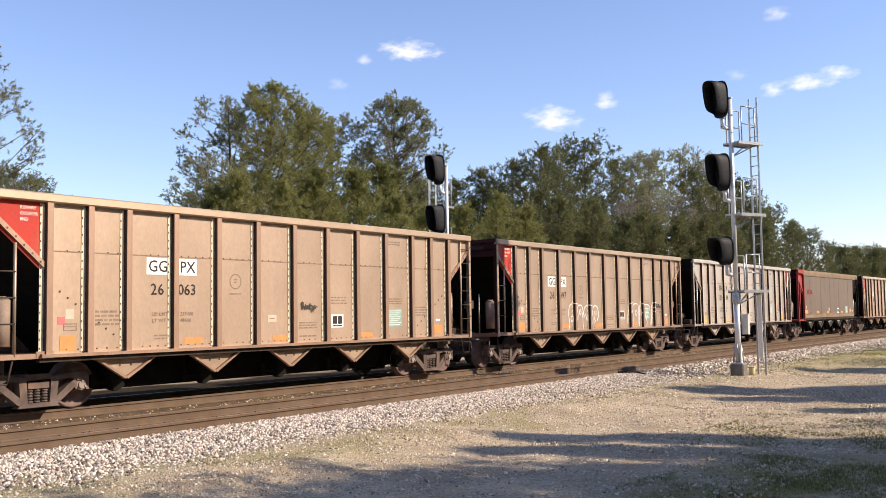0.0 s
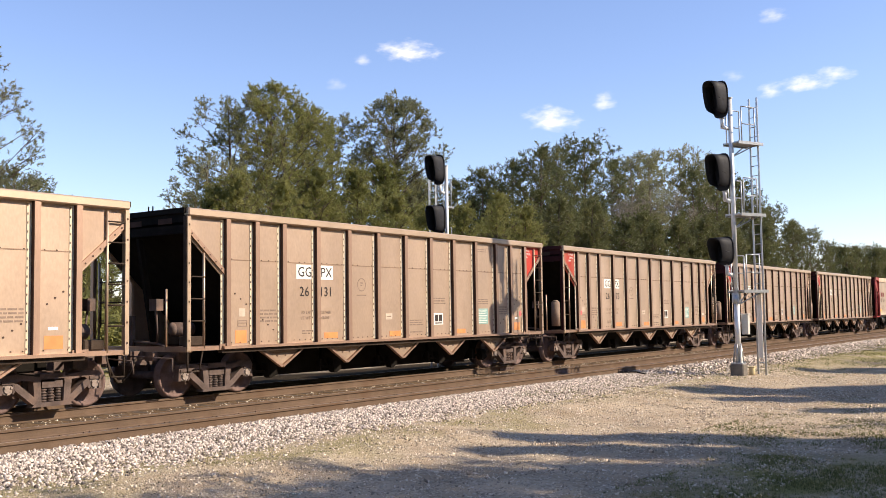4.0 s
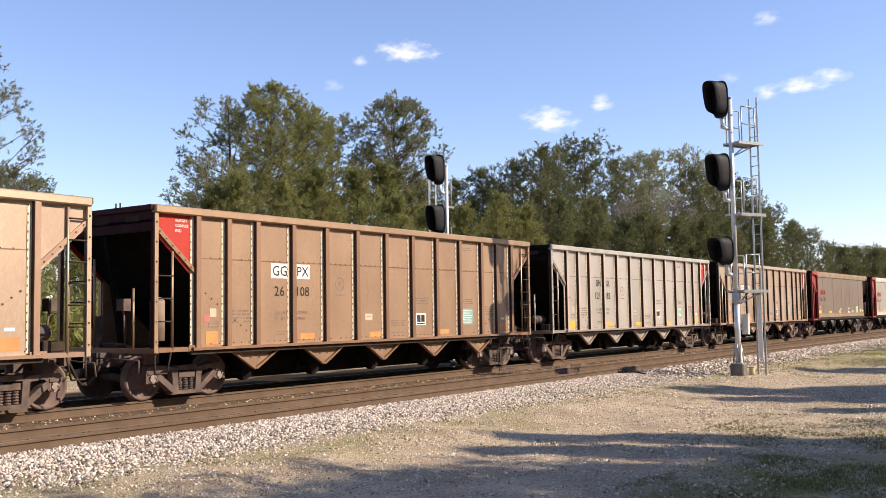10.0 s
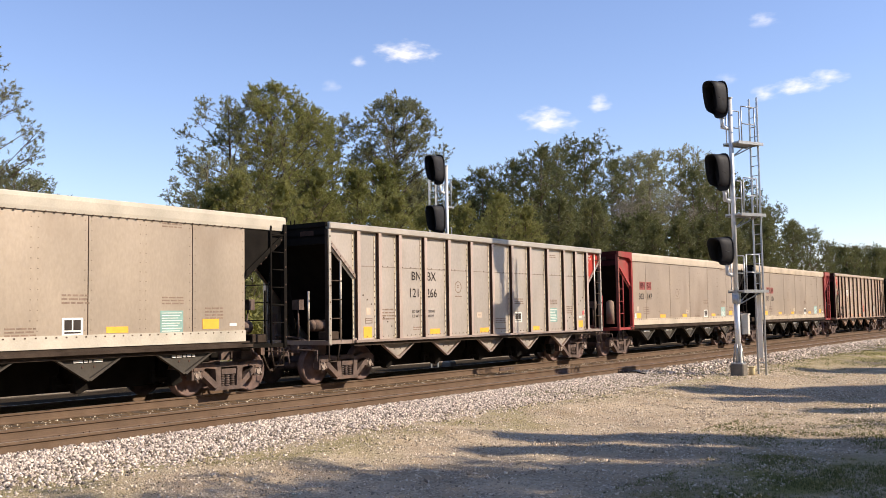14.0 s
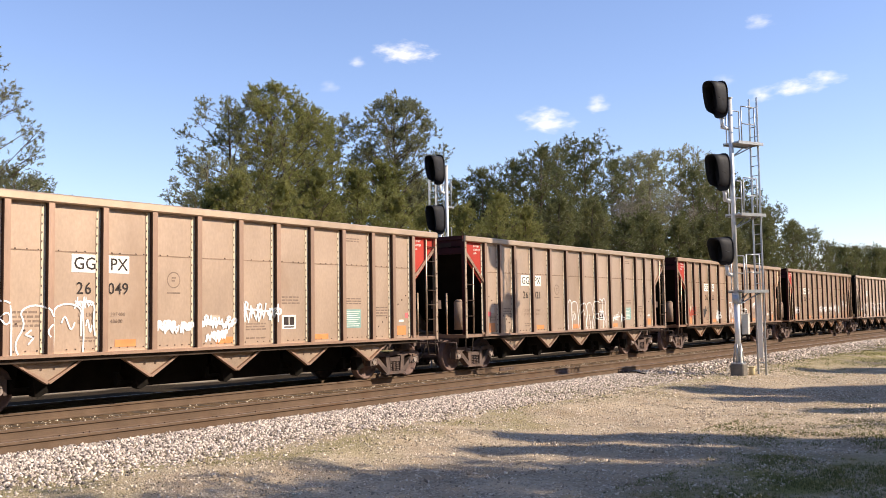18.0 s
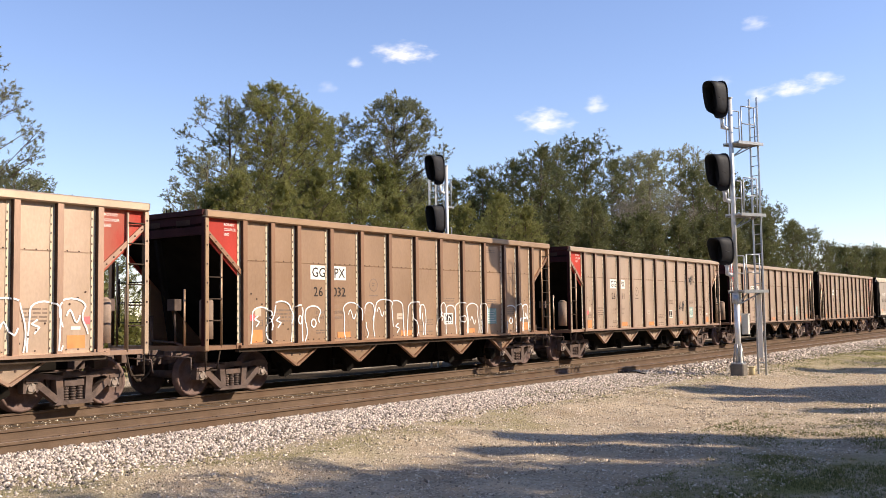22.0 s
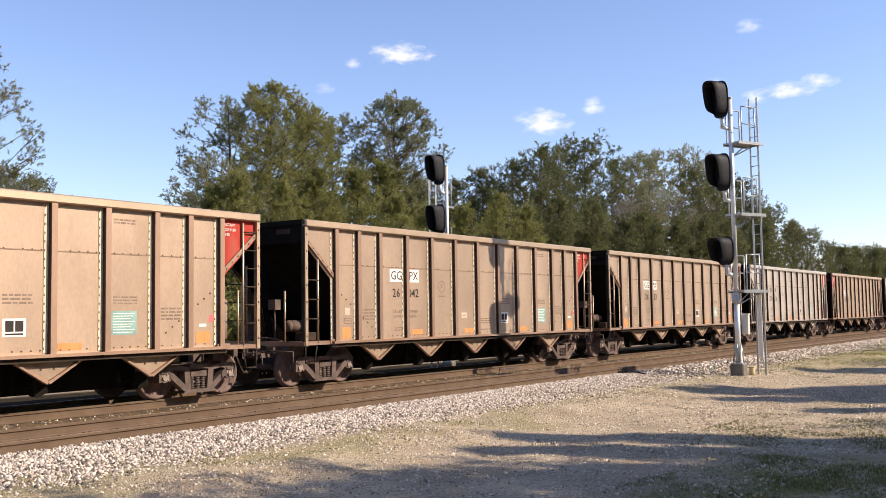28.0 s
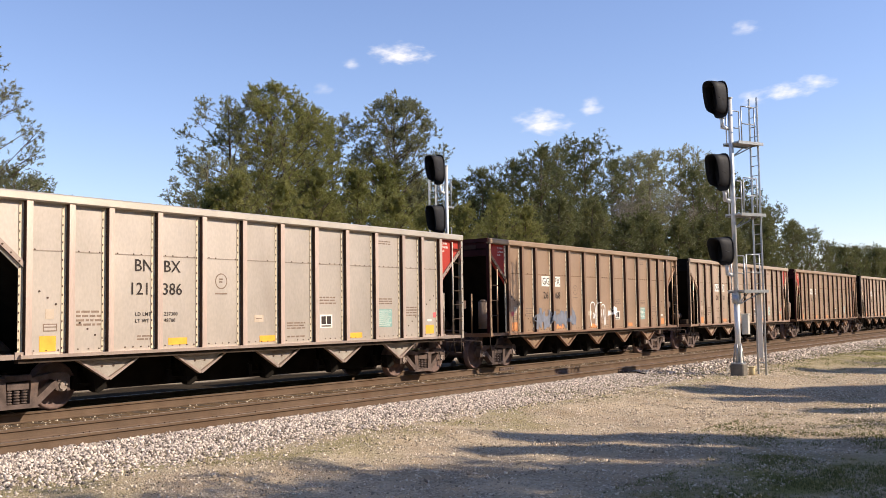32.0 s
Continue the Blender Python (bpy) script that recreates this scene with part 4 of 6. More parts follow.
SHADE = [("spire", 30.5, -7.8, 11.5), ("spire", 28.7, -9.2, 11.0), ("spire", 32.7, -7.7, 13.0), ("spire", 34.6, -9.5, 13.5), ("spire", 34.8, -9.6, 12.5), ("spire", 32.8, -9.7, 12.0), ("spire", 36.1, -10.2, 12.5), ("spire", 43.3, -10.3, 14.5), ("spire", 45.6, -10.8, 14.0), ("spire", 21.3, -5.6, 10.5), ("spire", 19.2, -4.3, 9.5),
         ("broad", 17.6, -7.6, 11.6), ("broad_b", 18.7, -8.3, 11.0), ("broad_far", 15.6, -6.8, 11.6), ("broad_b", 17.5, -3.9, 6.2), ("broad", 18.8, -3.4, 5.8), ("broad", 16.2, -4.9, 7.2), ("open_far", 13.9, -7.2, 12.6), ("broad_far", 10.0, -10.0, 14.0),
         ("broad_far", 6.5, -11.5, 15.0), ("open_far", 3.0, -13.0, 16.4), ("broad_b", 33.0, -9.8, 11.6), ("broad_far", 37.5, -12.5, 12.2), ("broad_far", 43, -12.5, 13.0),
         ("broad_far", 51, -13, 15.5), ("open_far", 61, -13, 17), ("broad_far", 30, -20, 17)]
# unseen row added behind the camera to hold back sky light
SHADE += [("screen", -60 + 7.4 * i, -27 - 5 * (i % 3), 20 + 2.5 * (i % 2)) for i in range(23)]
build_forest()


# ---- sky ----
CLOUDS = []


def cloud(x, y, z, w, h, seed, density, drift):
    """A small puff of vapour three kilometres off; it drifts slowly to -x."""
    me = bpy.data.meshes.new("cloud")
    me.from_pydata([(-w / 2, -h / 2, 0), (w / 2, -h / 2, 0), (w / 2, h / 2, 0), (-w / 2, h / 2, 0)], [], [(0, 1, 2, 3)])
    me.materials.append(cloud_mat(seed, density))
    ob = thing("cloud", "small white fair-weather cloud in blue sky", "cloud", "clouds", "structure", me)
    ob.visible_shadow = False
    side = Vector((y, -x, 0)).normalized()
    m0 = look((x, y, z), (2 * x - EYE[0], 2 * y - EYE[1], 2 * z - EYE[2]))
    m1 = Matrix.Translation(side * -drift + Vector((0, 0, -drift * 0.35))) @ m0
    CLOUDS.append((ob, m0, m1))


cloud(2388.8, 1814.8, 823.4, 340, 130, 1, 1.0, 30)
cloud(2304.6, 1920.7, 798.5, 110, 60, 2, 0.6, 40)
cloud(2629.5, 1444.3, 599.6, 285, 165, 3, 0.95, 32)
cloud(2704.6, 1298.1, 648.3, 140, 100, 4, 0.75, 45)
cloud(2902.7, 758.0, 661.3, 270, 85, 5, 0.95, 60)
cloud(2879.7, 847.0, 647.0, 130, 70, 9, 0.85, 60)
cloud(2923.0, 676.0, 681.0, 180, 70, 10, 0.8, 60)
cloud(2250.9, 1983.4, 719.8, 130, 60, 6, 0.35, 45)
cloud(2883.3, 828.7, 872.6, 160, 70, 7, 0.6, 90)
cloud(2848.1, 942.6, 699.5, 130, 55, 8, 0.35, 60)


# ---- a small bird over the line ----
def build_bird():
    b = thing("bird", "small dark bird in flight", "bird")
    bm = bmesh.new()
    rod(bm, (-0.13, 0, 0), (0.02, 0, 0.01), 0.012, 8, 0.045)
    rod(bm, (0.02, 0, 0.01), (0.12, 0, 0.015), 0.045, 8, 0.03)
    rod(bm, (0.12, 0, 0.015), (0.165, 0, 0.01), 0.03, 8, 0.004)
    part("body", bm, M_GRAFK, b)
    wings = []
    for s in (-1, 1):
        bm = bmesh.new()
        prof = [(0.06, 0.0), (0.08, 0.12), (0.02, 0.26), (-0.03, 0.16), (-0.05, 0.0)]
        a = [bm.verts.new((x, s * y, 0.006)) for x, y in prof]
        c = [bm.verts.new((x, s * y, -0.006)) for x, y in prof]
        bm.faces.new(a)
        bm.faces.new(c[::-1])
        for k in range(5):
            bm.faces.new((a[k], c[k], c[(k + 1) % 5], a[(k + 1) % 5]))
        w = part("wing", bm, M_GRAFK, b)
        w.location = (0.02, s * 0.03, 0.03)
        wings.append((w, s))
    bm = bmesh.new()
    prism(bm, [(-0.22, -0.004), (-0.12, -0.006), (-0.12, 0.006), (-0.22, 0.004)], -0.03, 0.03)
    part("tail", bm, M_GRAFK, b)
    return b, wings


BIRD, WINGS = build_bird()


# ---- the train ----
HL = 7.37                     # half the length of a car body
PY, RY = -1.56, -1.66         # faces of the panels and of the ribs on the near side
RIBS = (-6.26, -5.41, -4.56, -3.42, -2.28, -1.14, 0.02, 1.16, 2.28, 3.42, 4.56, 5.41, 6.26)
CHUTES = (-4.50, -2.25, 0.03, 2.28, 4.54)
M_PATCH = mat("reflector_paint", (0.95, 0.95, 0.95), 0.5, 0.0, 0.12, 5, 60, 0.03, tinted=True)
ORANGE, YELLOW = (0.70, 0.27, 0.09, 1), (0.86, 0.44, 0.05, 1)


def wheelset_mesh():
    """Two dished wheels with flanges on an axle, with bearing caps at its ends."""
    bm = bmesh.new()
    prof = [(0.10, 0.09), (0.12, 0.05), (0.375, 0.0), (0.40, 0.055), (0.452, 0.06), (0.457, -0.05), (0.485, -0.065), (0.48, -0.085), (0.40, -0.085), (0.375, -0.03), (0.10, -0.08)]
    seg = 18
    for s in (-1, 1):
        rings = []
        for r, o in prof:
            y = s * (0.765 + o)
            rings.append([bm.verts.new((r * math.cos(6.28319 * k / seg), y, r * math.sin(6.28319 * k / seg))) for k in range(seg)])
        for a, b in zip(rings, rings[1:]):
            for k in range(seg):
                bm.faces.new((a[k], a[(k + 1) % seg], b[(k + 1) % seg], b[k])).smooth = True
        rod(bm, (0, s * 0.80, 0), (0, s * 1.10, 0), 0.105, 14, mi=1)
        rod(bm, (0, s * 1.10, 0), (0, s * 1.125, 0), 0.075, 10, mi=1)
        for k in range(3):
            a = 2.094 * k
            rod(bm, (0.068 * math.cos(a), s * 1.10, 0.068 * math.sin(a)), (0.068 * math.cos(a), s * 1.145, 0.068 * math.sin(a)), 0.022, 6, mi=1)
    rod(bm, (0, -0.85, 0), (0, 0.85, 0), 0.085, 12)
    return mesh_of("wheelset", bm, [M_WHEEL, M_CAP])


def side_frame_mesh():
    """A cast frame: arched top member, two columns, sloping tension members and pedestal jaws."""
    bm = bmesh.new()
    y0, y1 = -0.09, 0.09
    for s in (-1, 1):
        prism(bm, [(s * 0.24, 0.64), (s * 0.24, 0.555), (s * 0.66, 0.60), (s * 0.76, 0.54), (s * 1.02, 0.54), (s * 1.05, 0.62), (s * 0.98, 0.70), (s * 0.70, 0.715)], y0, y1)
        prism(bm, [(s * 0.22, 0.15), (s * 0.36, 0.17), (s * 0.40, 0.62), (s * 0.25, 0.62)], y0, y1)
        prism(bm, [(s * 0.30, 0.13), (s * 0.34, 0.26), (s * 0.66, 0.52), (s * 0.76, 0.58), (s * 0.76, 0.44), (s * 0.40, 0.15)], y0, y1)
        prism(bm, [(s * 0.74, 0.40), (s * 0.78, 0.60), (s * 0.80, 0.60), (s * 0.79, 0.36)], y0 + 0.005, y1 - 0.005)
        prism(bm, [(s * 0.985, 0.36), (s * 0.97, 0.60), (s * 1.04, 0.60), (s * 1.05, 0.36)], y0 + 0.005, y1 - 0.005)
        box(bm, s * 0.89 - 0.12, s * 0.89 + 0.12, y0 - 0.02, y1 - 0.03, 0.545, 0.60)
    prism(bm, [(-0.42, 0.10), (0.42, 0.10), (0.34, 0.18), (-0.34, 0.18)], y0 - 0.01, y1 + 0.01)
    prism(bm, [(-0.26, 0.60), (0.26, 0.60), (0.26, 0.70), (-0.26, 0.70)], y0, y1)
    return mesh_of("side_frame", bm, M_BOGIE)


def spring_mesh():
    bm = bmesh.new()
    for cx in (-0.15, 0.0, 0.15):
        for k in range(5):
            z = 0.19 + 0.05 * k
            rod(bm, (cx, 0, z), (cx, 0, z + 0.024), 0.068, 7)
        rod(bm, (cx, 0, 0.18), (cx, 0, 0.44), 0.045, 6)
    return mesh_of("spring_nest", bm, M_BOGIE)


def bolster_mesh():
    bm = bmesh.new()
    box(bm, -0.21, 0.21, -1.10, 1.10, 0.44, 0.56)
    box(bm, -0.17, 0.17, -0.9, 0.9, 0.52, 0.68)
    rod(bm, (0, 0, 0.66), (0, 0, 0.76), 0.2, 12)
    for s in (-1, 1):
        box(bm, s * 0.42 - 0.05, s * 0.42 + 0.05, -0.80, 0.80, 0.30, 0.40)
        box(bm, s * 0.42 - 0.02, s * 0.42 + 0.07, -0.86, -0.68, 0.28, 0.62)
        box(bm, s * 0.42 - 0.02, s * 0.42 + 0.07, 0.68, 0.86, 0.28, 0.62)
    return mesh_of("bogie", bm, M_BOGIE)


WHEELSET, FRAME_ME, SPRING, BOLSTER = wheelset_mesh(), side_frame_mesh(), spring_mesh(), bolster_mesh()


def add_bogie(car, x):
    b = part("bogie", BOLSTER, None, car, "rust-brown cast three-piece bogie")
    b.location = (x, 0, 0)
    for s in (-1, 1):
        part("side_frame", FRAME_ME, None, b).location = (0, s * 1.02, 0)
        tagged(part("spring_nest", SPRING, None, b), kind="stuff").location = (0, s * 1.03, 0)
        w = part("wheelset", WHEELSET, None, b)
        w.location = (s * 0.889, 0, 0.457)


def add_end(car, s, red, style):
    """One end of a car: posts, slope sheet, ladder, platform, air tank, coupler and hose."""
    e = s * HL
    smooth = style == "smooth"
    inn = 6.15 if smooth else 6.30
    trim = (M_DARKRED if red else M_BLACK) if smooth else M_RIB
    bm = bmesh.new()
    box(bm, min(e, e - s * 0.09), max(e, e - s * 0.09), -1.645, -1.54, 1.0, 3.80)
    for k in range(7):
        z = 1.2 + 0.4 * k
        box(bm, e - s * 0.06, e - s * 0.03, -1.655, -1.64, z, z + 0.035, 1)
    part("corner_post", bm, [trim if smooth else M_CHORD, M_RIVET], car, "worn pale corner post with bolts")
    if not smooth:
        bm = bmesh.new()
        box(bm, min(e + s * 0.004, e + s * 0.016), max(e + s * 0.004, e + s * 0.016), -1.62, -1.53, 1.0, 3.80)
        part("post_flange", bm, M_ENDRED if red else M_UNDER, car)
    bm = bmesh.new()
    box(bm, min(e, e - s * 0.09), max(e, e - s * 0.09), 1.54, 1.645, 1.0, 3.80)
    part("corner_post", bm, trim, car)
    face = (M_DARKRED if smooth else M_RED) if red else M_BLACK if smooth else M_PANEL
    for y0, y1 in ((PY, PY + 0.03), (1.53, 1.56)):
        bm = bmesh.new()
        prism(bm, [(e - s * 0.05, 3.80), (s * inn, 3.80), (s * inn, 2.50), (e - s * 0.05, 3.41)], y0, y1)
        part("end_panel", bm, face, car, "red-painted triangular end panel" if red else "dusty triangular end panel")
    bm = bmesh.new()
    prism(bm, [(e - s * 0.05, 3.47), (s * inn, 2.58), (s * inn, 2.70), (e - s * 0.05, 3.59)], PY - 0.05, PY - 0.004)
    for k in range(6):
        q = 0.1 + 0.16 * k
        x, z = e - s * (0.05 + 1.0 * q), 3.53 - 0.89 * q
        rod(bm, (x, PY - 0.06, z), (x, PY - 0.045, z), 0.018, 6, mi=1)
    part("gusset_strip", bm, [trim, M_RIVET], car)
    # the end face gets a shade-dark colour of its own
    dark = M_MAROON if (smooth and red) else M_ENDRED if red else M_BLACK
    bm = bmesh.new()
    # the sheet's black includes the shade inside the end
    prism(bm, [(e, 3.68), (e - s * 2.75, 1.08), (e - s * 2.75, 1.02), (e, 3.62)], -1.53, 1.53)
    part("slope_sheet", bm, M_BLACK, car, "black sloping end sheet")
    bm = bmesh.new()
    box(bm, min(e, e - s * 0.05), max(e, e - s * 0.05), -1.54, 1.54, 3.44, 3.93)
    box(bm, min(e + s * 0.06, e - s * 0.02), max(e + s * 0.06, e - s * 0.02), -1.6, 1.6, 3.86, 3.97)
    part("end_wall", bm, dark, car, "end wall, shade put into its dark colour")
    bm = bmesh.new()
    for y0, y1 in ((-1.15, -0.7), (-0.15, 0.3), (0.8, 1.15)):
        box(bm, min(e + s * 0.002, e - s * 0.01), max(e + s * 0.002, e - s * 0.01), y0, y1, 3.66, 3.78)
    tagged(part("end_stencil", bm, M_WEB, car, "faded stencilled bars"), kind="stuff")
    bm = bmesh.new()
    for y in (-0.5, -0.36):
        rod(bm, (e - s * 0.02, y, 3.95), (e - s * 0.02, y, 4.08), 0.015, 6)
    part("grab_pins", bm, M_BLACK, car)
    bm = bmesh.new()
    prism(bm, [(e, 3.40), (e - s * 0.12, 3.40), (e - s * 0.55, 1.12), (e - s * 0.40, 1.12)], -0.05, 0.05)
    part("end_stiffener", bm, M_BLACK, car)
    # ladder on the side near the corner, and a hand rail across the end
    bm = bmesh.new()
    x2 = e - s * 0.47
    zt = 3.75 if (s > 0 or (smooth and not red)) else 3.05
    rod(bm, (x2, -1.60, 1.05), (x2, -1.60, zt), 0.028, 6)
    part("ladder_post", bm, trim if smooth else M_CHORD, car)
    for z in ((1.62, 2.08, 2.54) if zt < 3.5 else (1.55, 1.95, 2.35, 2.75, 3.15, 3.55)):
        bm = bmesh.new()
        rod(bm, (e - s * 0.05, -1.62, z), (x2, -1.62, z), 0.017, 6)
        part("rung", bm, trim if smooth else M_UNDER, car)
    for y in (-0.95, 0.35, 1.35):
        bm = bmesh.new()
        rod(bm, (e - s * 0.02, y, 1.05), (e - s * 0.02, y, 2.95 if y > -0.9 else 2.3), 0.026, 6)
        part("end_rail", bm, trim if smooth else M_CHORD, car)
    bm = bmesh.new()
    for z in (1.6, 2.05, 2.5):
        rod(bm, (e - s * 0.02, 0.35, z), (e - s * 0.02, 1.35, z), 0.016, 6)
    for y in (0.42, 1.28):
        rod(bm, (e - s * 0.02, y, 1.5), (e - s * 0.02, y, 2.6), 0.016, 6)
    part("end_ladder", bm, M_UNDER, car)
    bm = bmesh.new()
    box(bm, min(e + s * 0.02, s * inn), max(e + s * 0.02, s * inn), -1.62, -1.05, 1.0, 1.09)
    box(bm, min(e, e - s * 0.12), max(e, e - s * 0.12), -1.62, 1.62, 0.98, 1.09)
    part("end_platform", bm, trim, car)
    bm = bmesh.new()
    box(bm, s * (inn + 0.02) - 0.17, s * (inn + 0.02) + 0.17, -1.632, -1.615, 1.0, 1.13)
    for dx in (-0.08, 0.06):
        rod(bm, (s * (inn + 0.02) + dx, -1.645, 1.065), (s * (inn + 0.02) + dx, -1.63, 1.065), 0.025, 6, mi=1)
    part("jacking_pad", bm, [trim, M_RIVET], car)
    if red:
        bm = bmesh.new()
        rod(bm, (e - s * 0.58, -1.0, 1.22), (e - s * 0.58, -1.0, 2.05), 0.15, 14)
        rod(bm, (e - s * 0.58, -1.0, 2.05), (e - s * 0.58, -1.0, 2.12), 0.15, 14, 0.07)
        part("air_tank", bm, M_TANK, car, "dusty upright air tank")
    else:
        bm = bmesh.new()
        rod(bm, (e - s * 0.35, -0.75, 1.45), (e - s * 0.85, -0.75, 1.45), 0.15, 14)
        rod(bm, (e - s * 0.35, -0.75, 1.45), (e - s * 0.27, -0.75, 1.45), 0.15, 14, 0.07)
        part("brake_cylinder", bm, M_BOGIE, car, "brown brake cylinder")
        bm = bmesh.new()
        box(bm, min(e - s * 0.3, e - s * 0.75), max(e - s * 0.3, e - s * 0.75), -1.3, -1.0, 1.1, 1.30)
        part("valve_box", bevelled(bm, 0.02), M_UNDER, car)
    bm = bmesh.new()
    box(bm, min(e - s * 1.2, e + s * 0.30), max(e - s * 1.2, e + s * 0.30), -0.20, 0.20, 0.70, 1.0)
    box(bm, min(e + s * 0.30, e + s * 0.60), max(e + s * 0.30, e + s * 0.60), -0.09, 0.09, 0.76, 0.96)
    prism(bm, [(e + s * 0.56, 0.70), (e + s * 0.86, 0.70), (e + s * 0.86, 1.02), (e + s * 0.56, 1.02)], -0.16, 0.02)
    part("coupler", bm, M_BOGIE, car, "brown knuckle coupler")
    bm = bmesh.new()
    pts = [Vector((e + s * 0.35, -0.45, 0.85)), Vector((e + s * 0.50, -0.45, 0.55)), Vector((e + s * 0.66, -0.40, 0.38)), Vector((e + s * 0.80, -0.36, 0.42))]
    for p, q in zip(pts, pts[1:]):
        rod(bm, p, q, 0.028, 6)
    part("air_hose", bm, M_UNDER, car)
    bm = bmesh.new()
    rod(bm, (e + s * 0.22, -1.45, 0.86), (e + s * 0.30, -0.1, 0.90), 0.016, 6)
    rod(bm, (e + s * 0.22, -1.45, 0.86), (e + s * 0.24, -1.47, 0.60), 0.016, 6)
    box(bm, e + s * 0.10 - 0.06, e + s * 0.10 + 0.06, -0.75, -0.5, 0.80, 0.98)
    part("uncoupling_lever", bm, M_BOGIE, car)
    bm = bmesh.new()
    rod(bm, (e - s * 0.5, -0.66, 0.95), (e + s * 0.30, -0.48, 0.84), 0.03, 6)
    box(bm, e - s * 0.55 - 0.16, e - s * 0.55 + 0.16, -0.9, -0.6, 0.74, 0.98)
    rod(bm, (e - s * 0.5, -0.75, 0.95), (e - s * 0.2, -0.45, 1.15), 0.03, 6)
    rod(bm, (e - s * 0.2, -0.45, 1.15), (e - s * 0.15, 0.4, 1.2), 0.03, 6)
    box(bm, e - s * 0.15 - 0.05, e - s * 0.15 + 0.05, 0.3, 0.55, 1.10, 1.75)
    rod(bm, (e - s * 0.2, -0.45, 1.15), (e - s * 0.12, -0.5, 1.9), 0.022, 6)
    box(bm, e - s * 0.12 - 0.09, e - s * 0.12 + 0.09, -0.62, -0.38, 1.85, 2.1)
    part("brake_rigging", bm, M_BOGIE, car, "grimy brake pipes and valve")
    bm = bmesh.new()
    rod(bm, (e - s * 0.06, -1.58, 1.0), (e - s * 0.06, -1.58, 0.58), 0.018, 6)
    rod(bm, (e - s * 0.46, -1.58, 1.0), (e - s * 0.36, -1.58, 0.58), 0.018, 6)
    rod(bm, (e - s * 0.06, -1.58, 0.58), (e - s * 0.36, -1.58, 0.58), 0.018, 6)
    part("step_stirrup", bm, M_UNDER, car)


def bars(bm, x, z, w, h, rows, seed=0):
    """Lines of writing too small to read, as thin bars."""
    rnd = random.Random(seed)
    for k in range(rows):
        zz = z - k * h * 2.0
        u = x
        while u < x + w - 0.05:
            l = min(rnd.uniform(0.06, 0.2), x + w - u)
            box(bm, u, u + l, PY - 0.004, PY - 0.001, zz - h, zz)
            u += l + 0.03


def patch(car, name, x0, x1, z0, z1, material, label="", y=PY):
    bm = bmesh.new()
    box(bm, x0, x1, y - 0.005, y + 0.002, z0, z1)
    return part(name, bm, material, car, label)


def underside(car, style):
    # chutes, beam and centre sill: near-black colour stands in for deep shade
    steel = M_CHUTE if style == "rib" else M_CHUTEDARK
    bm = bmesh.new()
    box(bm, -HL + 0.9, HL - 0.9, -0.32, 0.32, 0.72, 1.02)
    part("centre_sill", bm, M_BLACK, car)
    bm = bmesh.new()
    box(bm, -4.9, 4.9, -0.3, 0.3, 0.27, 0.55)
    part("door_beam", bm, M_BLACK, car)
    for c in CHUTES:
        bm = bmesh.new()
        prism(bm, [(c - 0.70, 0.96), (c + 0.70, 0.96), (c, 0.57)], -1.46, -1.42)
        prism(bm, [(c - 0.76, 0.97), (c - 0.70, 0.97), (c + 0.02, 0.57), (c - 0.03, 0.53)], -1.53, -1.44, 1)
        prism(bm, [(c + 0.76, 0.97), (c + 0.70, 0.97), (c - 0.02, 0.57), (c + 0.03, 0.53)], -1.53, -1.44, 1)
        for dx in (-0.12, 0.14):
            rod(bm, (c + dx, -1.47, 0.80), (c + dx, -1.455, 0.80), 0.025, 6, mi=2)
        part("hopper_gusset", bm, [steel, M_RIB if style == "rib" else M_CHUTEDARK, M_RIVET], car, "pale triangular hopper side plate" if style == "rib" else "dark triangular hopper side plate")
        bm = bmesh.new()
        box(bm, c - 0.42, c - 0.33, -0.98, -0.88, 0.36, 0.62)
        box(bm, c - 0.36, c + 0.08, -0.96, -0.90, 0.40, 0.46)
        prism(bm, [(c - 0.04, 0.62), (c + 0.20, 0.60), (c + 0.30, 0.36), (c + 0.10, 0.27), (c + 0.02, 0.30)], -1.06, -0.88)
        part("door_latch", bm, M_BLACK, car)
        if style != "rib":
            bm = bmesh.new()
            bars(bm, c - 0.32, 0.93, 0.64, 0.05, 1, int(c * 10))
            o = tagged(part("stencil", bm, M_WHITE, car), kind="stuff")
            o.location = (0, 0.08, 0)
    xs = CHUTES
    for a, b in zip(xs, xs[1:]):
        m = (a + b) / 2
        w = (b - a) / 2
        bm = bmesh.new()
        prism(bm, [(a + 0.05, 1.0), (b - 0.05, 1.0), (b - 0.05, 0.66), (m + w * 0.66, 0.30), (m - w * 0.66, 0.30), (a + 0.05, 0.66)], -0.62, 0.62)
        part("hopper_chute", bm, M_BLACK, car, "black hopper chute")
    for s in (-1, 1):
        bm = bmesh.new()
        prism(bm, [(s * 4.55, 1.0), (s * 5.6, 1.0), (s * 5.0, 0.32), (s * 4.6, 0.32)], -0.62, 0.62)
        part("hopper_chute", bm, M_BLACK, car)


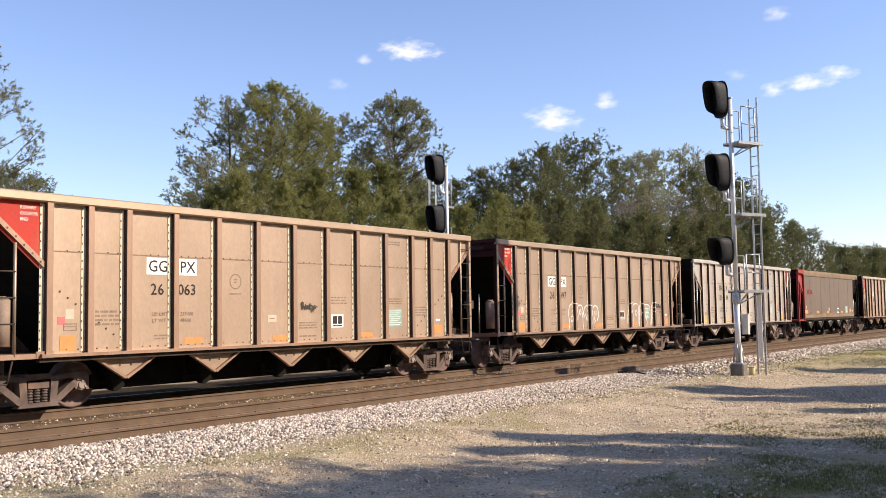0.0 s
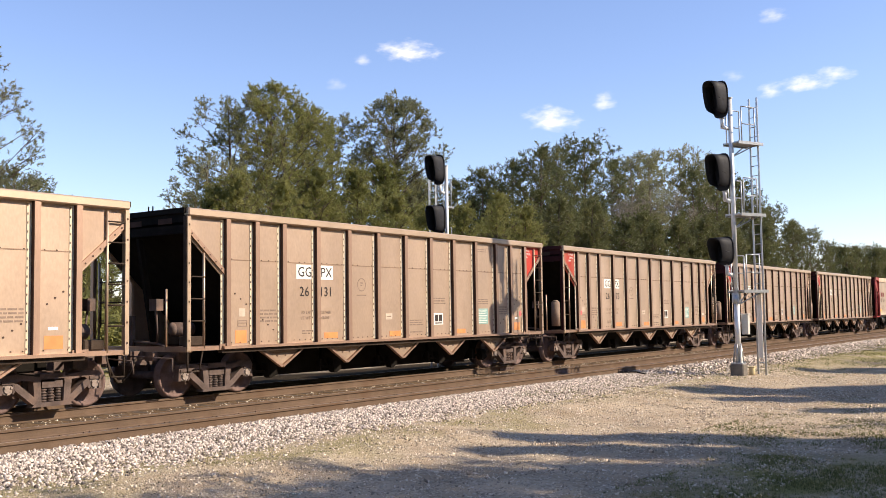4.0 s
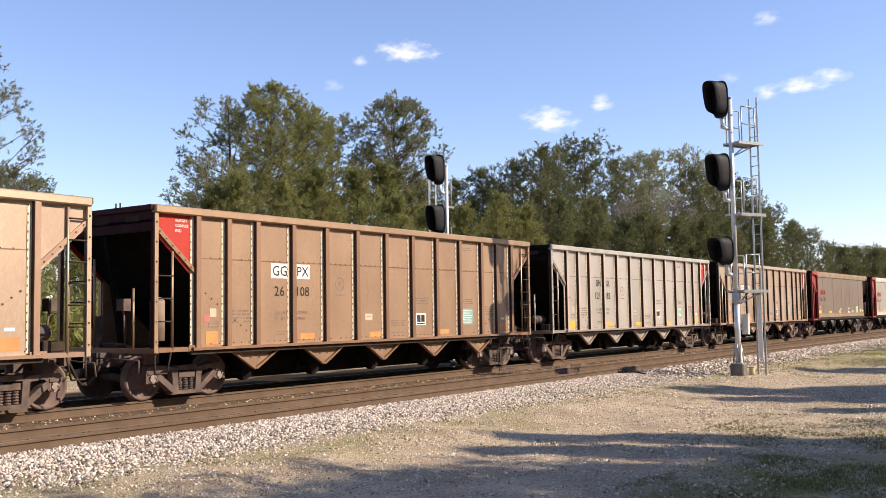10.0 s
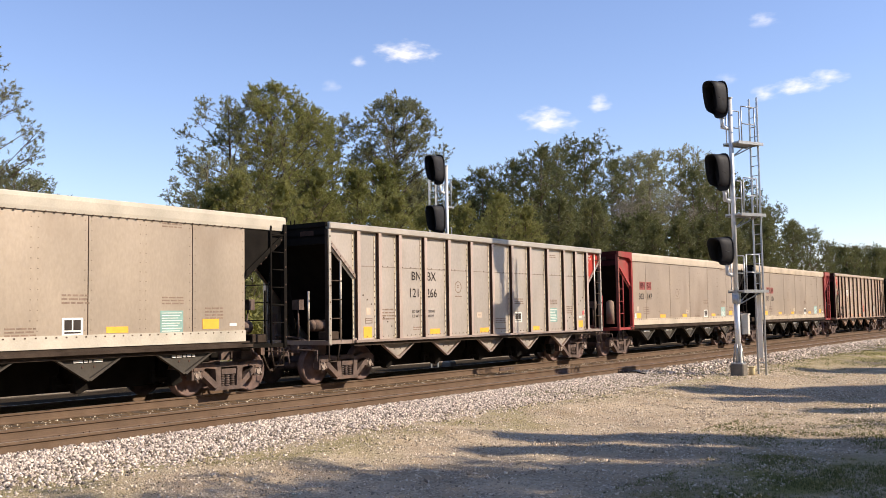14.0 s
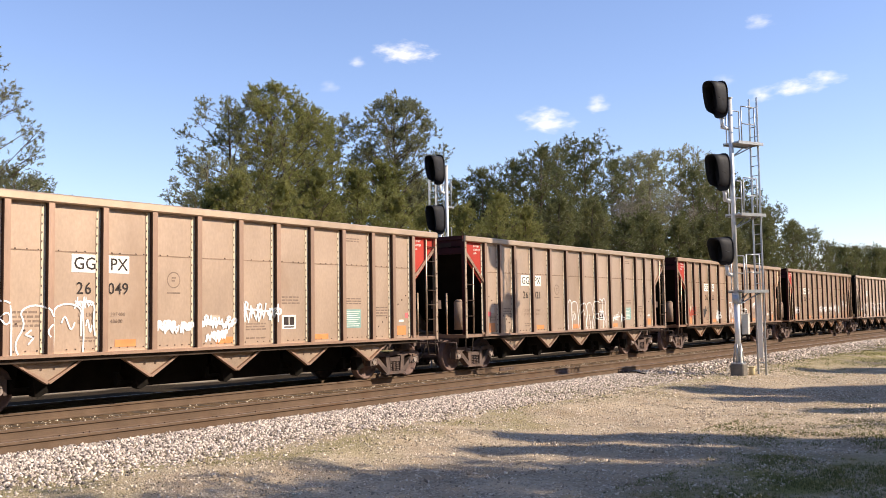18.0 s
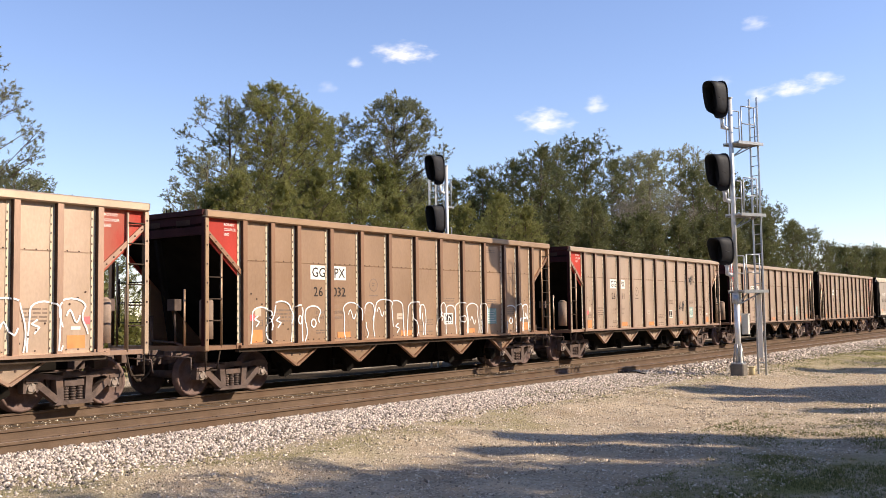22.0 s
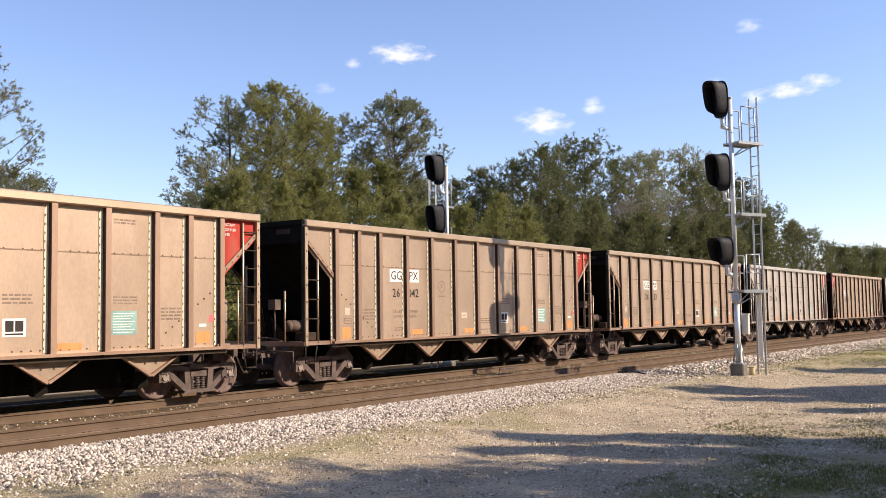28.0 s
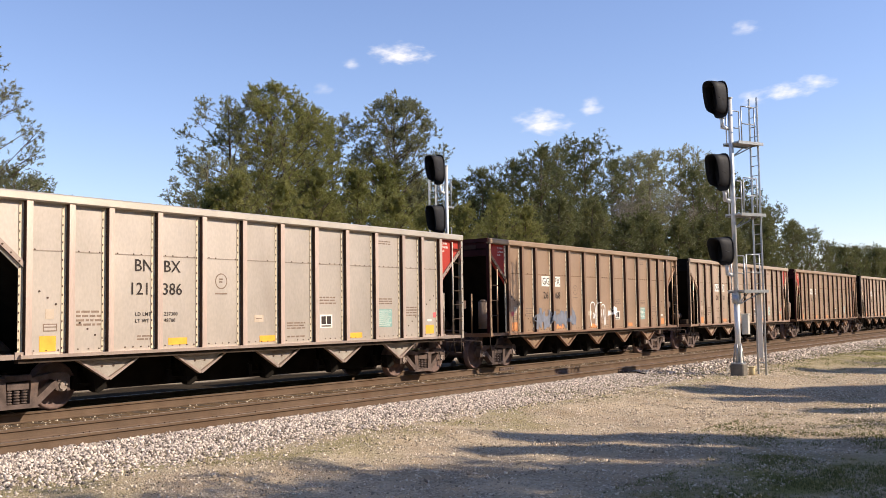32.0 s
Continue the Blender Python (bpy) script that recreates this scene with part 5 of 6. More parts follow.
def ribbed_car(red):
    """An open hopper car with hat-section ribs; red = -1 or 1 names its red-painted end."""
    car = thing("hopper_car", "tan dusty ribbed coal hopper car on rails", "railway car", "coal train")
    edges = [-6.30] + [r for r in RIBS[1:-1]] + [6.30]
    seams = bmesh.new()
    for a, b in zip(edges, edges[1:]):
        bm = bmesh.new()
        box(bm, a + 0.004, b - 0.004, PY, PY + 0.03, 1.06, 3.82)
        part("side_panel", bm, M_PANEL, car)
        box(seams, a + 0.10, b - 0.10, PY - 0.007, PY + 0.004, 2.925, 2.945)
        n = int((b - a - 0.3) / 0.16)
        for k in range(n):
            x = a + 0.2 + (b - a - 0.4) * k / max(1, n - 1)
            if random.random() < 0.75:
                box(seams, x - 0.012, x + 0.012, PY - 0.011, PY, 2.938, 2.962, 1)
            if random.random() < 0.85:
                box(seams, x - 0.012, x + 0.012, PY - 0.012, PY, 1.13, 1.152, 1)
    tagged(part("riveting", seams, [M_SEAM, M_RIVET], car), kind="stuff")
    for x in RIBS:
        bm = bmesh.new()
        prism(bm, [(x - 0.055, 1.06), (x + 0.065, 1.06), (x + 0.065, 3.82), (x - 0.055, 3.82)], RY, PY - 0.001)
        # left side of the rib, coloured dark for its shade
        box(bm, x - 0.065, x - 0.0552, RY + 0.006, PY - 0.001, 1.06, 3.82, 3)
        box(bm, x - 0.155, x - 0.066, PY - 0.012, PY - 0.002, 1.10, 3.78, 1)
        box(bm, x + 0.066, x + 0.115, PY - 0.014, PY - 0.002, 1.10, 3.78, 1)
        for k in range(17):
            z = 1.16 + 0.16 * k
            box(bm, x - 0.150, x - 0.130, PY - 0.018, PY - 0.011, z, z + 0.036, 2)
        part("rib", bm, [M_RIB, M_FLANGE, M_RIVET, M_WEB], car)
    bm = bmesh.new()
    box(bm, -HL, HL, -1.685, -1.52, 3.80, 3.97)
    part("top_chord", bevelled(bm, 0.025), M_CHORD, car, "pale dusty top rail")
    bm = bmesh.new()
    box(bm, -HL, HL, 1.52, 1.685, 3.80, 3.97)
    part("top_chord", bevelled(bm, 0.025), M_CHORD, car)
    bm = bmesh.new()
    box(bm, -6.42, 6.42, -1.70, -1.50, 1.015, 1.075)
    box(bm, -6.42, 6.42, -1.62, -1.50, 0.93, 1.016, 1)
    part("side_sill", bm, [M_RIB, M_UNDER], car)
    far_side(car)
    # bolt lines that follow the slope sheets
    for s in (-1, 1):
        bm = bmesh.new()
        for k in range(9):
            x, z = s * (6.0 - 0.165 * k), 2.2 - 0.115 * k
            if min(abs(x - r) for r in RIBS) > 0.11:
                rod(bm, (x, PY - 0.012, z), (x, PY, z), 0.02, 6)
        tagged(part("bolt_line", bm, M_RIVET, car), kind="stuff")
    add_end(car, -1, red == -1, "rib")
    add_end(car, 1, red == 1, "rib")
    underside(car, "rib")
    add_bogie(car, -6.10)
    add_bogie(car, 6.10)
    for x0, x1, z0, z1 in ((-5.99, -5.66, 1.12, 1.40), (-3.14, -2.66, 1.15, 1.29), (-0.62, -0.12, 1.13, 1.27), (2.42, 2.92, 1.13, 1.26), (5.62, 6.0, 1.16, 1.40)):
        patch(car, "reflector", x0, x1, z0, z1, M_PATCH)
    labels(car, 0.0, "rib")
    if red:
        x = -6.04 if red < 0 else 5.98
        patch(car, "pink_tag", x, x + 0.15, 1.60, 1.74, M_PINK, "small pink-red tag")
        x = -6.72 if red < 0 else 6.68
        for k, w in enumerate(("ROTARY", "COUPLER", "END")):
            o = part("end_lettering", text_mesh(w, 0.082, M_WHITE, 0.95), None, car)
            o.location = (x - (0.08 if red < 0 else 0.29), PY - 0.006, 3.66 - 0.105 * k)
    return car


def far_side(car):
    bm = bmesh.new()
    box(bm, -6.30, 6.30, 1.53, 1.56, 1.06, 3.82)
    part("far_wall", bm, M_PANEL, car)
    for x in RIBS[::2]:
        bm = bmesh.new()
        box(bm, x - 0.065, x + 0.065, 1.56, 1.66, 1.06, 3.82)
        part("rib", bm, M_RIB, car)
    bm = bmesh.new()
    box(bm, -4.7, 4.7, -1.52, 1.52, 1.02, 1.08)
    part("hopper_floor", bm, M_BLACK, car)
    bm = bmesh.new()
    box(bm, -6.42, 6.42, 1.50, 1.70, 1.0, 1.07)
    part("side_sill", bm, M_RIB, car)


def labels(car, dx, style):
    """Small placards and stencils that every car carries."""
    patch(car, "white_tag", -0.78 + dx, -0.50 + dx, 1.57, 1.73, M_CREAM, "small cream tag")
    patch(car, "tag_line", -0.72 + dx, -0.56 + dx, 1.64, 1.66, M_INKPALE, y=PY - 0.004)
    patch(car, "pale_card", -5.88 + dx, -5.70 + dx, 1.70, 1.88, M_CREAM, "faded paper card")
    bm = bmesh.new()
    x0, x1, z0, z1 = 1.36 + dx, 1.80 + dx, 1.40, 1.72
    box(bm, x0, x1, PY - 0.004, PY + 0.002, z0, z1, 0)
    for a, b in ((x0 + 0.05, (x0 + x1) / 2 - 0.015), ((x0 + x1) / 2 + 0.015, x1 - 0.05)):
        box(bm, a, b, PY - 0.007, PY - 0.003, z0 + 0.09, z1 - 0.04, 1)
    box(bm, x0 + 0.05, x1 - 0.05, PY - 0.007, PY - 0.003, z0 + 0.03, z0 + 0.06, 1)
    part("lube_plate", bm, [M_WHITE, M_INK], car, "white-framed black service plate")
    bm = bmesh.new()
    x0, x1, z0, z1 = 3.56 + dx, 4.14 + dx, 1.38, 1.84
    box(bm, x0, x1, PY - 0.004, PY + 0.002, z0, z1, 0)
    for k in range(8):
        box(bm, x0 + 0.04, x1 - 0.04 - 0.05 * (k % 3), PY - 0.007, PY - 0.003, z1 - 0.055 - 0.052 * k, z1 - 0.041 - 0.052 * k, 1)
    tagged(part("placard", bm, [M_TEAL, M_WHITE], car, "teal placard with white lines"), kind="stuff")
    bm = bmesh.new()
    bars(bm, -5.25 + dx, 1.85, 0.55, 0.04, 4, 1)
    bars(bm, 0.25 + dx, 1.55, 0.6, 0.03, 3, 2)
    bars(bm, 0.25 + dx, 1.24, 0.65, 0.035, 1, 3)
    bars(bm, 1.35 + dx, 2.15, 0.6, 0.035, 3, 4)
    bars(bm, 3.6 + dx, 2.12, 0.55, 0.03, 3, 5)
    bars(bm, 4.72 + dx, 1.9, 0.5, 0.035, 4, 6)
    bars(bm, 3.6 + dx, 3.62, 0.5, 0.03, 2, 7)
    bars(bm, -3.9 + dx, 1.36, 0.4, 0.03, 2, 8)
    tagged(part("stencil", bm, M_INKPALE, car, "faded rows of stencilled writing"), kind="stuff")
    bm = bmesh.new()
    cx, cz, r, n = -1.74 + dx, 2.46, 0.17, 20
    for k in range(n):
        a, b = 6.28319 * k / n, 6.28319 * (k + 1) / n
        v = [bm.verts.new((cx + q * math.cos(t), PY - 0.004, cz + q * math.sin(t))) for t, q in ((a, r), (b, r), (b, r - 0.025), (a, r - 0.025))]
        bm.faces.new(v)
    box(bm, cx - 0.05, cx + 0.05, PY - 0.005, PY - 0.002, cz + 0.03, cz + 0.06)
    box(bm, cx - 0.05, cx + 0.03, PY - 0.005, PY - 0.002, cz - 0.03, cz)
    box(bm, cx - 0.17, cx + 0.17, PY - 0.005, PY - 0.002, cz - 0.28, cz - 0.25)
    part("emblem", bm, M_INKPALE, car, "faded round stencil emblem")
    patch(car, "white_tag", 5.70, 5.90, 1.50, 1.56, M_WHITE)
    bm = bmesh.new()
    for a in (-5.92, -5.66):
        box(bm, a, a + 0.02, PY - 0.005, PY - 0.001, 1.48, 1.62)
    for z in (1.48, 1.55, 1.60):
        box(bm, -5.92, -5.64, PY - 0.005, PY - 0.001, z, z + 0.018)
    part("card_frame", bm, M_INKPALE, car, "small dark framed card holder")


def smooth_car(red):
    """A hopper car with flat riveted sides, a deep top band and a pale bottom band."""
    car = thing("hopper_car", "grey-brown smooth-sided coal hopper car on rails", "railway car", "coal train")
    edges = (-6.15, -4.68, -2.2, 0.0, 2.2, 4.68, 6.15)
    for a, b in zip(edges, edges[1:]):
        bm = bmesh.new()
        box(bm, a + 0.012, b - 0.012, PY, PY + 0.03, 1.38, 3.66)
        box(bm, a - 0.012, a + 0.012, PY + 0.012, PY + 0.03, 1.38, 3.66, 1)
        n = 12
        for k in range(n):
            z = 1.48 + 2.05 * k / (n - 1)
            m = (a + b) / 2
            for x in (a + 0.07, b - 0.07) + ((m - 0.07, m + 0.07) if b - a > 2 else ()):
                box(bm, x - 0.010, x + 0.010, PY - 0.006, PY, z, z + 0.015, 2)
        part("side_panel", bm, [M_PANEL, M_WEB, M_SEAM], car)
    for s in (-1, 1):
        bm = bmesh.new()
        prof = [(s * 1.56, 3.64), (s * 1.59, 3.65), (s * 1.605, 3.72), (s * 1.615, 3.88), (s * 1.60, 3.95), (s * 1.575, 3.97), (s * 1.52, 3.97), (s * 1.52, 3.64)]
        xa, xb = (-6.2 if red == -1 else -HL), (6.2 if red == 1 else HL)
        va = [bm.verts.new((xa, y, z)) for y, z in prof]
        vb = [bm.verts.new((xb, y, z)) for y, z in prof]
        for k in range(len(prof)):
            f = bm.faces.new((va[k], vb[k], vb[(k + 1) % 8], va[(k + 1) % 8]))
            f.smooth = False
        bm.faces.new(va)
        bm.faces.new(vb)
        if s < 0:
            for k in range(62):
                x = -6.05 + 12.1 * k / 61
                box(bm, x - 0.018, x + 0.018, -1.60, -1.572, 3.63, 3.655, 1)
        part("top_band", bm, [M_BAND, M_RIVET], car, "pale dusty rounded top band")
        if red:
            bm = bmesh.new()
            prism(bm, [(red * 6.18, 3.97), (red * HL, 3.97), (red * HL, 3.78), (red * 6.45, 3.74), (red * 6.18, 3.58)], s * 1.60 - 0.08, s * 1.60 + 0.08)
            part("end_cap", bm, M_DARKRED, car, "red end of the top band")
            bm = bmesh.new()
            box(bm, min(red * 6.10, red * 6.22), max(red * 6.10, red * 6.22), s * 1.60 - 0.06, s * 1.60 + 0.05, 1.0, 3.62)
            part("door_post", bm, M_DARKRED, car)
    bm = bmesh.new()
    box(bm, -6.15, 6.15, -1.585, -1.53, 1.16, 1.40)
    for k in range(60):
        x = -6.05 + 12.1 * k / 59
        box(bm, x - 0.016, x + 0.016, -1.592, -1.584, 1.35, 1.375, 1)
    part("bottom_band", bm, [M_BAND, M_RIVET], car, "pale dusty bottom band")
    bm = bmesh.new()
    box(bm, -6.3, 6.3, -1.66, -1.5, 1.03, 1.10)
    box(bm, -6.3, 6.3, -1.56, -1.5, 0.95, 1.165)
    part("side_sill", bm, M_UNDER, car, "dark underframe sill")
    far_side(car)
    add_end(car, -1, red == -1, "smooth")
    add_end(car, 1, red == 1, "smooth")
    underside(car, "smooth")
    add_bogie(car, -6.10)
    add_bogie(car, 6.10)
    for x0, x1, z0, z1 in ((-5.62, -5.20, 1.42, 1.62), (-3.3, -2.75, 1.42, 1.55), (-0.9, -0.4, 1.42, 1.55), (2.6, 3.1, 1.42, 1.54), (4.95, 5.4, 1.45, 1.66)):
        patch(car, "reflector", x0, x1, z0, z1, M_PATCH)
    patch(car, "white_tag", -5.78, -5.64, 1.42, 1.62, M_WHITE)
    labels(car, 0.3, "smooth")
    return car


def scribble(car, seed, x0, x1, z0, z1, material, width=0.035):
    """A sprayed tag: looping strokes that follow the panels and the ribs."""
    rnd = random.Random(seed)
    ribbed = car.get("style") == "rib"

    def face(x):
        if ribbed and min(abs(x - r) for r in RIBS) < 0.075:
            return RY - 0.004
        if ribbed and min(abs(x - r) for r in RIBS) < 0.12:
            return PY - 0.024
        return PY - 0.009
    bm = bmesh.new()
    x, layer = x0, 0
    tall = z1 - z0
    while x < x1 - 0.1:
        zc, hh = (z0 + z1) / 2, tall / 2
        strokes = []
        if seed < 0:
            # a ringed scrawl
            w = x1 - x0
            for sx, sz, n in ((0.48, 1.0, 22), (0.2, 0.5, 14)):
                strokes.append([(x + w * (0.5 + sx * math.copysign(abs(math.cos(0.9 + q * 0.3)) ** 0.7, math.cos(0.9 + q * 0.3))), zc + hh * sz * math.sin(0.9 + q * 0.3)) for q in range(n)])
            strokes.append([(x + w * (0.62 + 0.03 * q), zc + hh * (0.5 - 0.02 * q)) for q in range(7)])
            strokes.append([(x + w * 0.64, zc + hh * (0.5 - 0.14 * q)) for q in range(8)])
        elif tall > 0.72:
            # tall swollen outlines, open at the foot, with hooks inside
            w = min(rnd.uniform(0.42, 0.72), max(0.3, x1 - x))
            lean, top = rnd.uniform(-0.12, 0.12), z1 - rnd.uniform(0.0, 0.16) * tall
            bulge, k1, k2 = rnd.uniform(-0.1, 0.16), rnd.uniform(0.8, 2.2), rnd.uniform(0.8, 2.4)
            left = [(x + w * (0.06 + lean * q / 9 - bulge * math.sin(k1 * q / 3)), z0 + (top - 0.16 * tall - z0) * q / 9) for q in range(10)]
            arch = [(left[-1][0] + w * 0.42 * (1 - math.cos(math.pi * q / 8)), top - 0.16 * tall + 0.16 * tall * math.sin(math.pi * q / 8)) for q in range(1, 9)]
            foot = z0 + rnd.choice((0.0, 0.0, 0.3, 0.45)) * tall
            right = [(arch[-1][0] + w * (bulge * math.sin(k2 * q / 3) - lean * q / 18), arch[-1][1] + (foot - arch[-1][1]) * q / 9) for q in range(1, 10)]
            strokes.append(left + arch + right)
            m, zz = x + w * rnd.uniform(0.35, 0.6), z0 + tall * rnd.uniform(0.35, 0.7)
            kind = rnd.randrange(4)
            if kind == 0:
                strokes.append([(m + w * 0.13 * math.cos(q * 0.6), zz + 0.10 * tall * math.sin(q * 0.6)) for q in range(12)])
            elif kind == 1:
                strokes.append([(m - w * 0.2 + w * 0.05 * q, zz + 0.12 * tall * math.sin(q * 0.8)) for q in range(9)])
            elif kind == 2:
                strokes.append([(m + w * 0.1 * math.sin(q * 0.7), z0 + (zz - z0) * q / 8) for q in range(9)])
            else:
                strokes.append([(m, zz), (m - w * 0.18, zz - 0.08 * tall), (m + w * 0.06, zz - 0.14 * tall), (m - w * 0.1, zz - 0.26 * tall)])
            w *= rnd.uniform(0.86, 1.05)
        else:
            # a tight hasty scrawl of leaning strokes, crossed once
            w = min(x1 - x, rnd.uniform(0.5, 0.95))
            n = max(5, int(w / (0.16 * tall + 0.03)))
            st = []
            px = x
            for q in range(n):
                up, low = z0 + tall * rnd.uniform(0.55, 1.0), z0 + tall * rnd.uniform(0.0, 0.35)
                step, lean = w / n * rnd.uniform(0.6, 1.4), w / n * rnd.uniform(-0.4, 0.5)
                st += [(px, low), (px + step * 0.3 + lean * 0.5, (low + up) / 2), (px + step * 0.5 + lean, up)]
                if rnd.random() < 0.45:
                    # a loop at the top of the stroke
                    r = 0.16 * tall
                    st += [(px + step * 0.5 + lean + r * math.sin(k * 1.1), up - r * (1 - math.cos(k * 1.1))) for k in range(1, 6)]
                px = min(px + step, x + w)
            strokes.append(st)
            z = z0 + tall * rnd.uniform(0.3, 0.6)
            strokes.append([(x + w * q / 6, z + tall * rnd.uniform(-0.08, 0.08)) for q in range(7)])
            w += rnd.uniform(0.03, 0.12)
        for st in strokes:
            layer += 1
            fine = []
            for (ax, az), (bx, bz) in zip(st, st[1:]):
                n = max(1, int(abs(bx - ax) / 0.035) + 1)
                fine += [(ax + (bx - ax) * i / n, az + (bz - az) * i / n) for i in range(n)]
            fine.append(st[-1])
            prev = None
            for i, (ax, az) in enumerate(fine):
                bx, bz = fine[min(i + 1, len(fine) - 1)]
                cx, cz = fine[max(i - 1, 0)]
                dx, dz = bx - cx, bz - cz
                l = math.hypot(dx, dz) or 1
                ox, oz = -dz / l * width / 2, dx / l * width / 2
                lift = 0.0015 * (layer % 5) + 0.00012 * i
                v = (bm.verts.new((ax + ox, face(ax) - lift, az + oz)), bm.verts.new((ax - ox, face(ax) - lift, az - oz)))
                if prev:
                    bm.faces.new((prev[0], prev[1], v[1], v[0]))
                prev = v
        x += w
    part("graffiti", bm, material, car, "sprayed graffiti strokes")


TAN, PALE, BROWN = (1.05, 1.07, 1.09), (1.12, 1.15, 1.18), (0.92, 0.86, 0.80)
GREY = (1.14, 1.40, 1.70)
# style, mark, number, red end, tint; the second car of the train comes first
CARS = [
    ("rib", "GGPX", "26063", -1, TAN), ("rib", "GGPX", "26097", -1, TAN), ("rib", "BNBX", "121384", 1, GREY),
    ("smooth", "BNBX", "503150", -1, (0.43, 0.40, 0.36)), ("rib", "GGPX", "26044", -1, PALE), ("rib", "GGPX", "26131", 1, TAN), ("rib", "GGPX", "26075", -1, TAN),
    ("rib", "GGPX", "26096", -1, TAN), ("rib", "GGPX", "26053", -1, PALE), ("smooth", "BNBX", "503234", -1, (0.88, 0.90, 0.88)), ("rib", "GGPX", "26098", 1, TAN),
    ("rib", "GGPX", "26079", -1, TAN), ("rib", "GGPX", "26108", -1, (0.92, 0.84, 0.76)), ("rib", "BNBX", "121385", 1, GREY), ("rib", "GGPX", "26017", 1, PALE),
    ("smooth", "BNBX", "503159", -1, (0.50, 0.475, 0.44)), ("smooth", "BNBX", "503132", -1, (0.86, 1.0, 1.10)), ("rib", "BNBX", "121266", 1, GREY), ("smooth", "BNBX", "503147", -1, (0.86, 0.94, 1.0)),
    ("smooth", "BNBX", "503126", 1, (0.82, 0.88, 0.90)), ("rib", "GGPX", "26003", -1, PALE), ("rib", "GGPX", "26049", 1, TAN), ("rib", "GGPX", "26021", -1, TAN),
    ("rib", "GGPX", "26062", -1, BROWN), ("rib", "GGPX", "26104", -1, (0.92, 0.84, 0.76)), ("rib", "GGPX", "26122", 1, TAN), ("rib", "GGPX", "26032", -1, (0.92, 0.84, 0.76)),
    ("rib", "GGPX", "26111", -1, PALE), ("rib", "GGPX", "26016", -1, TAN), ("rib", "GGPX", "26045", 1, TAN), ("smooth", "BNBX", "503112", 1, (0.90, 1.0, 1.05)),
    ("rib", "GGPX", "26088", -1, BROWN), ("rib", "GGPX", "26007", 1, TAN), ("rib", "GGPX", "26042", 1, TAN), ("rib", "GGPX", "26123", 1, TAN),
    ("rib", "BNBX", "120626", 1, GREY), ("rib", "GGPX", "26091", -1, TAN), ("rib", "BNBX", "121386", 1, GREY), ("rib", "GGPX", "26068", -1, BROWN),
    ("rib", "GGPX", "26118", 1, TAN), ("rib", "GGPX", "26029", -1, (0.92, 0.84, 0.76)), ("rib", "GGPX", "26051", 1, TAN), ("rib", "GGPX", "26060", -1, TAN),
]
M_WORN_G = M_INKPALE
WHITE_G, BLACK_G, RED_G, BLUE_G = M_GRAF, M_GRAFK, M_GRAFR, M_GRAFB
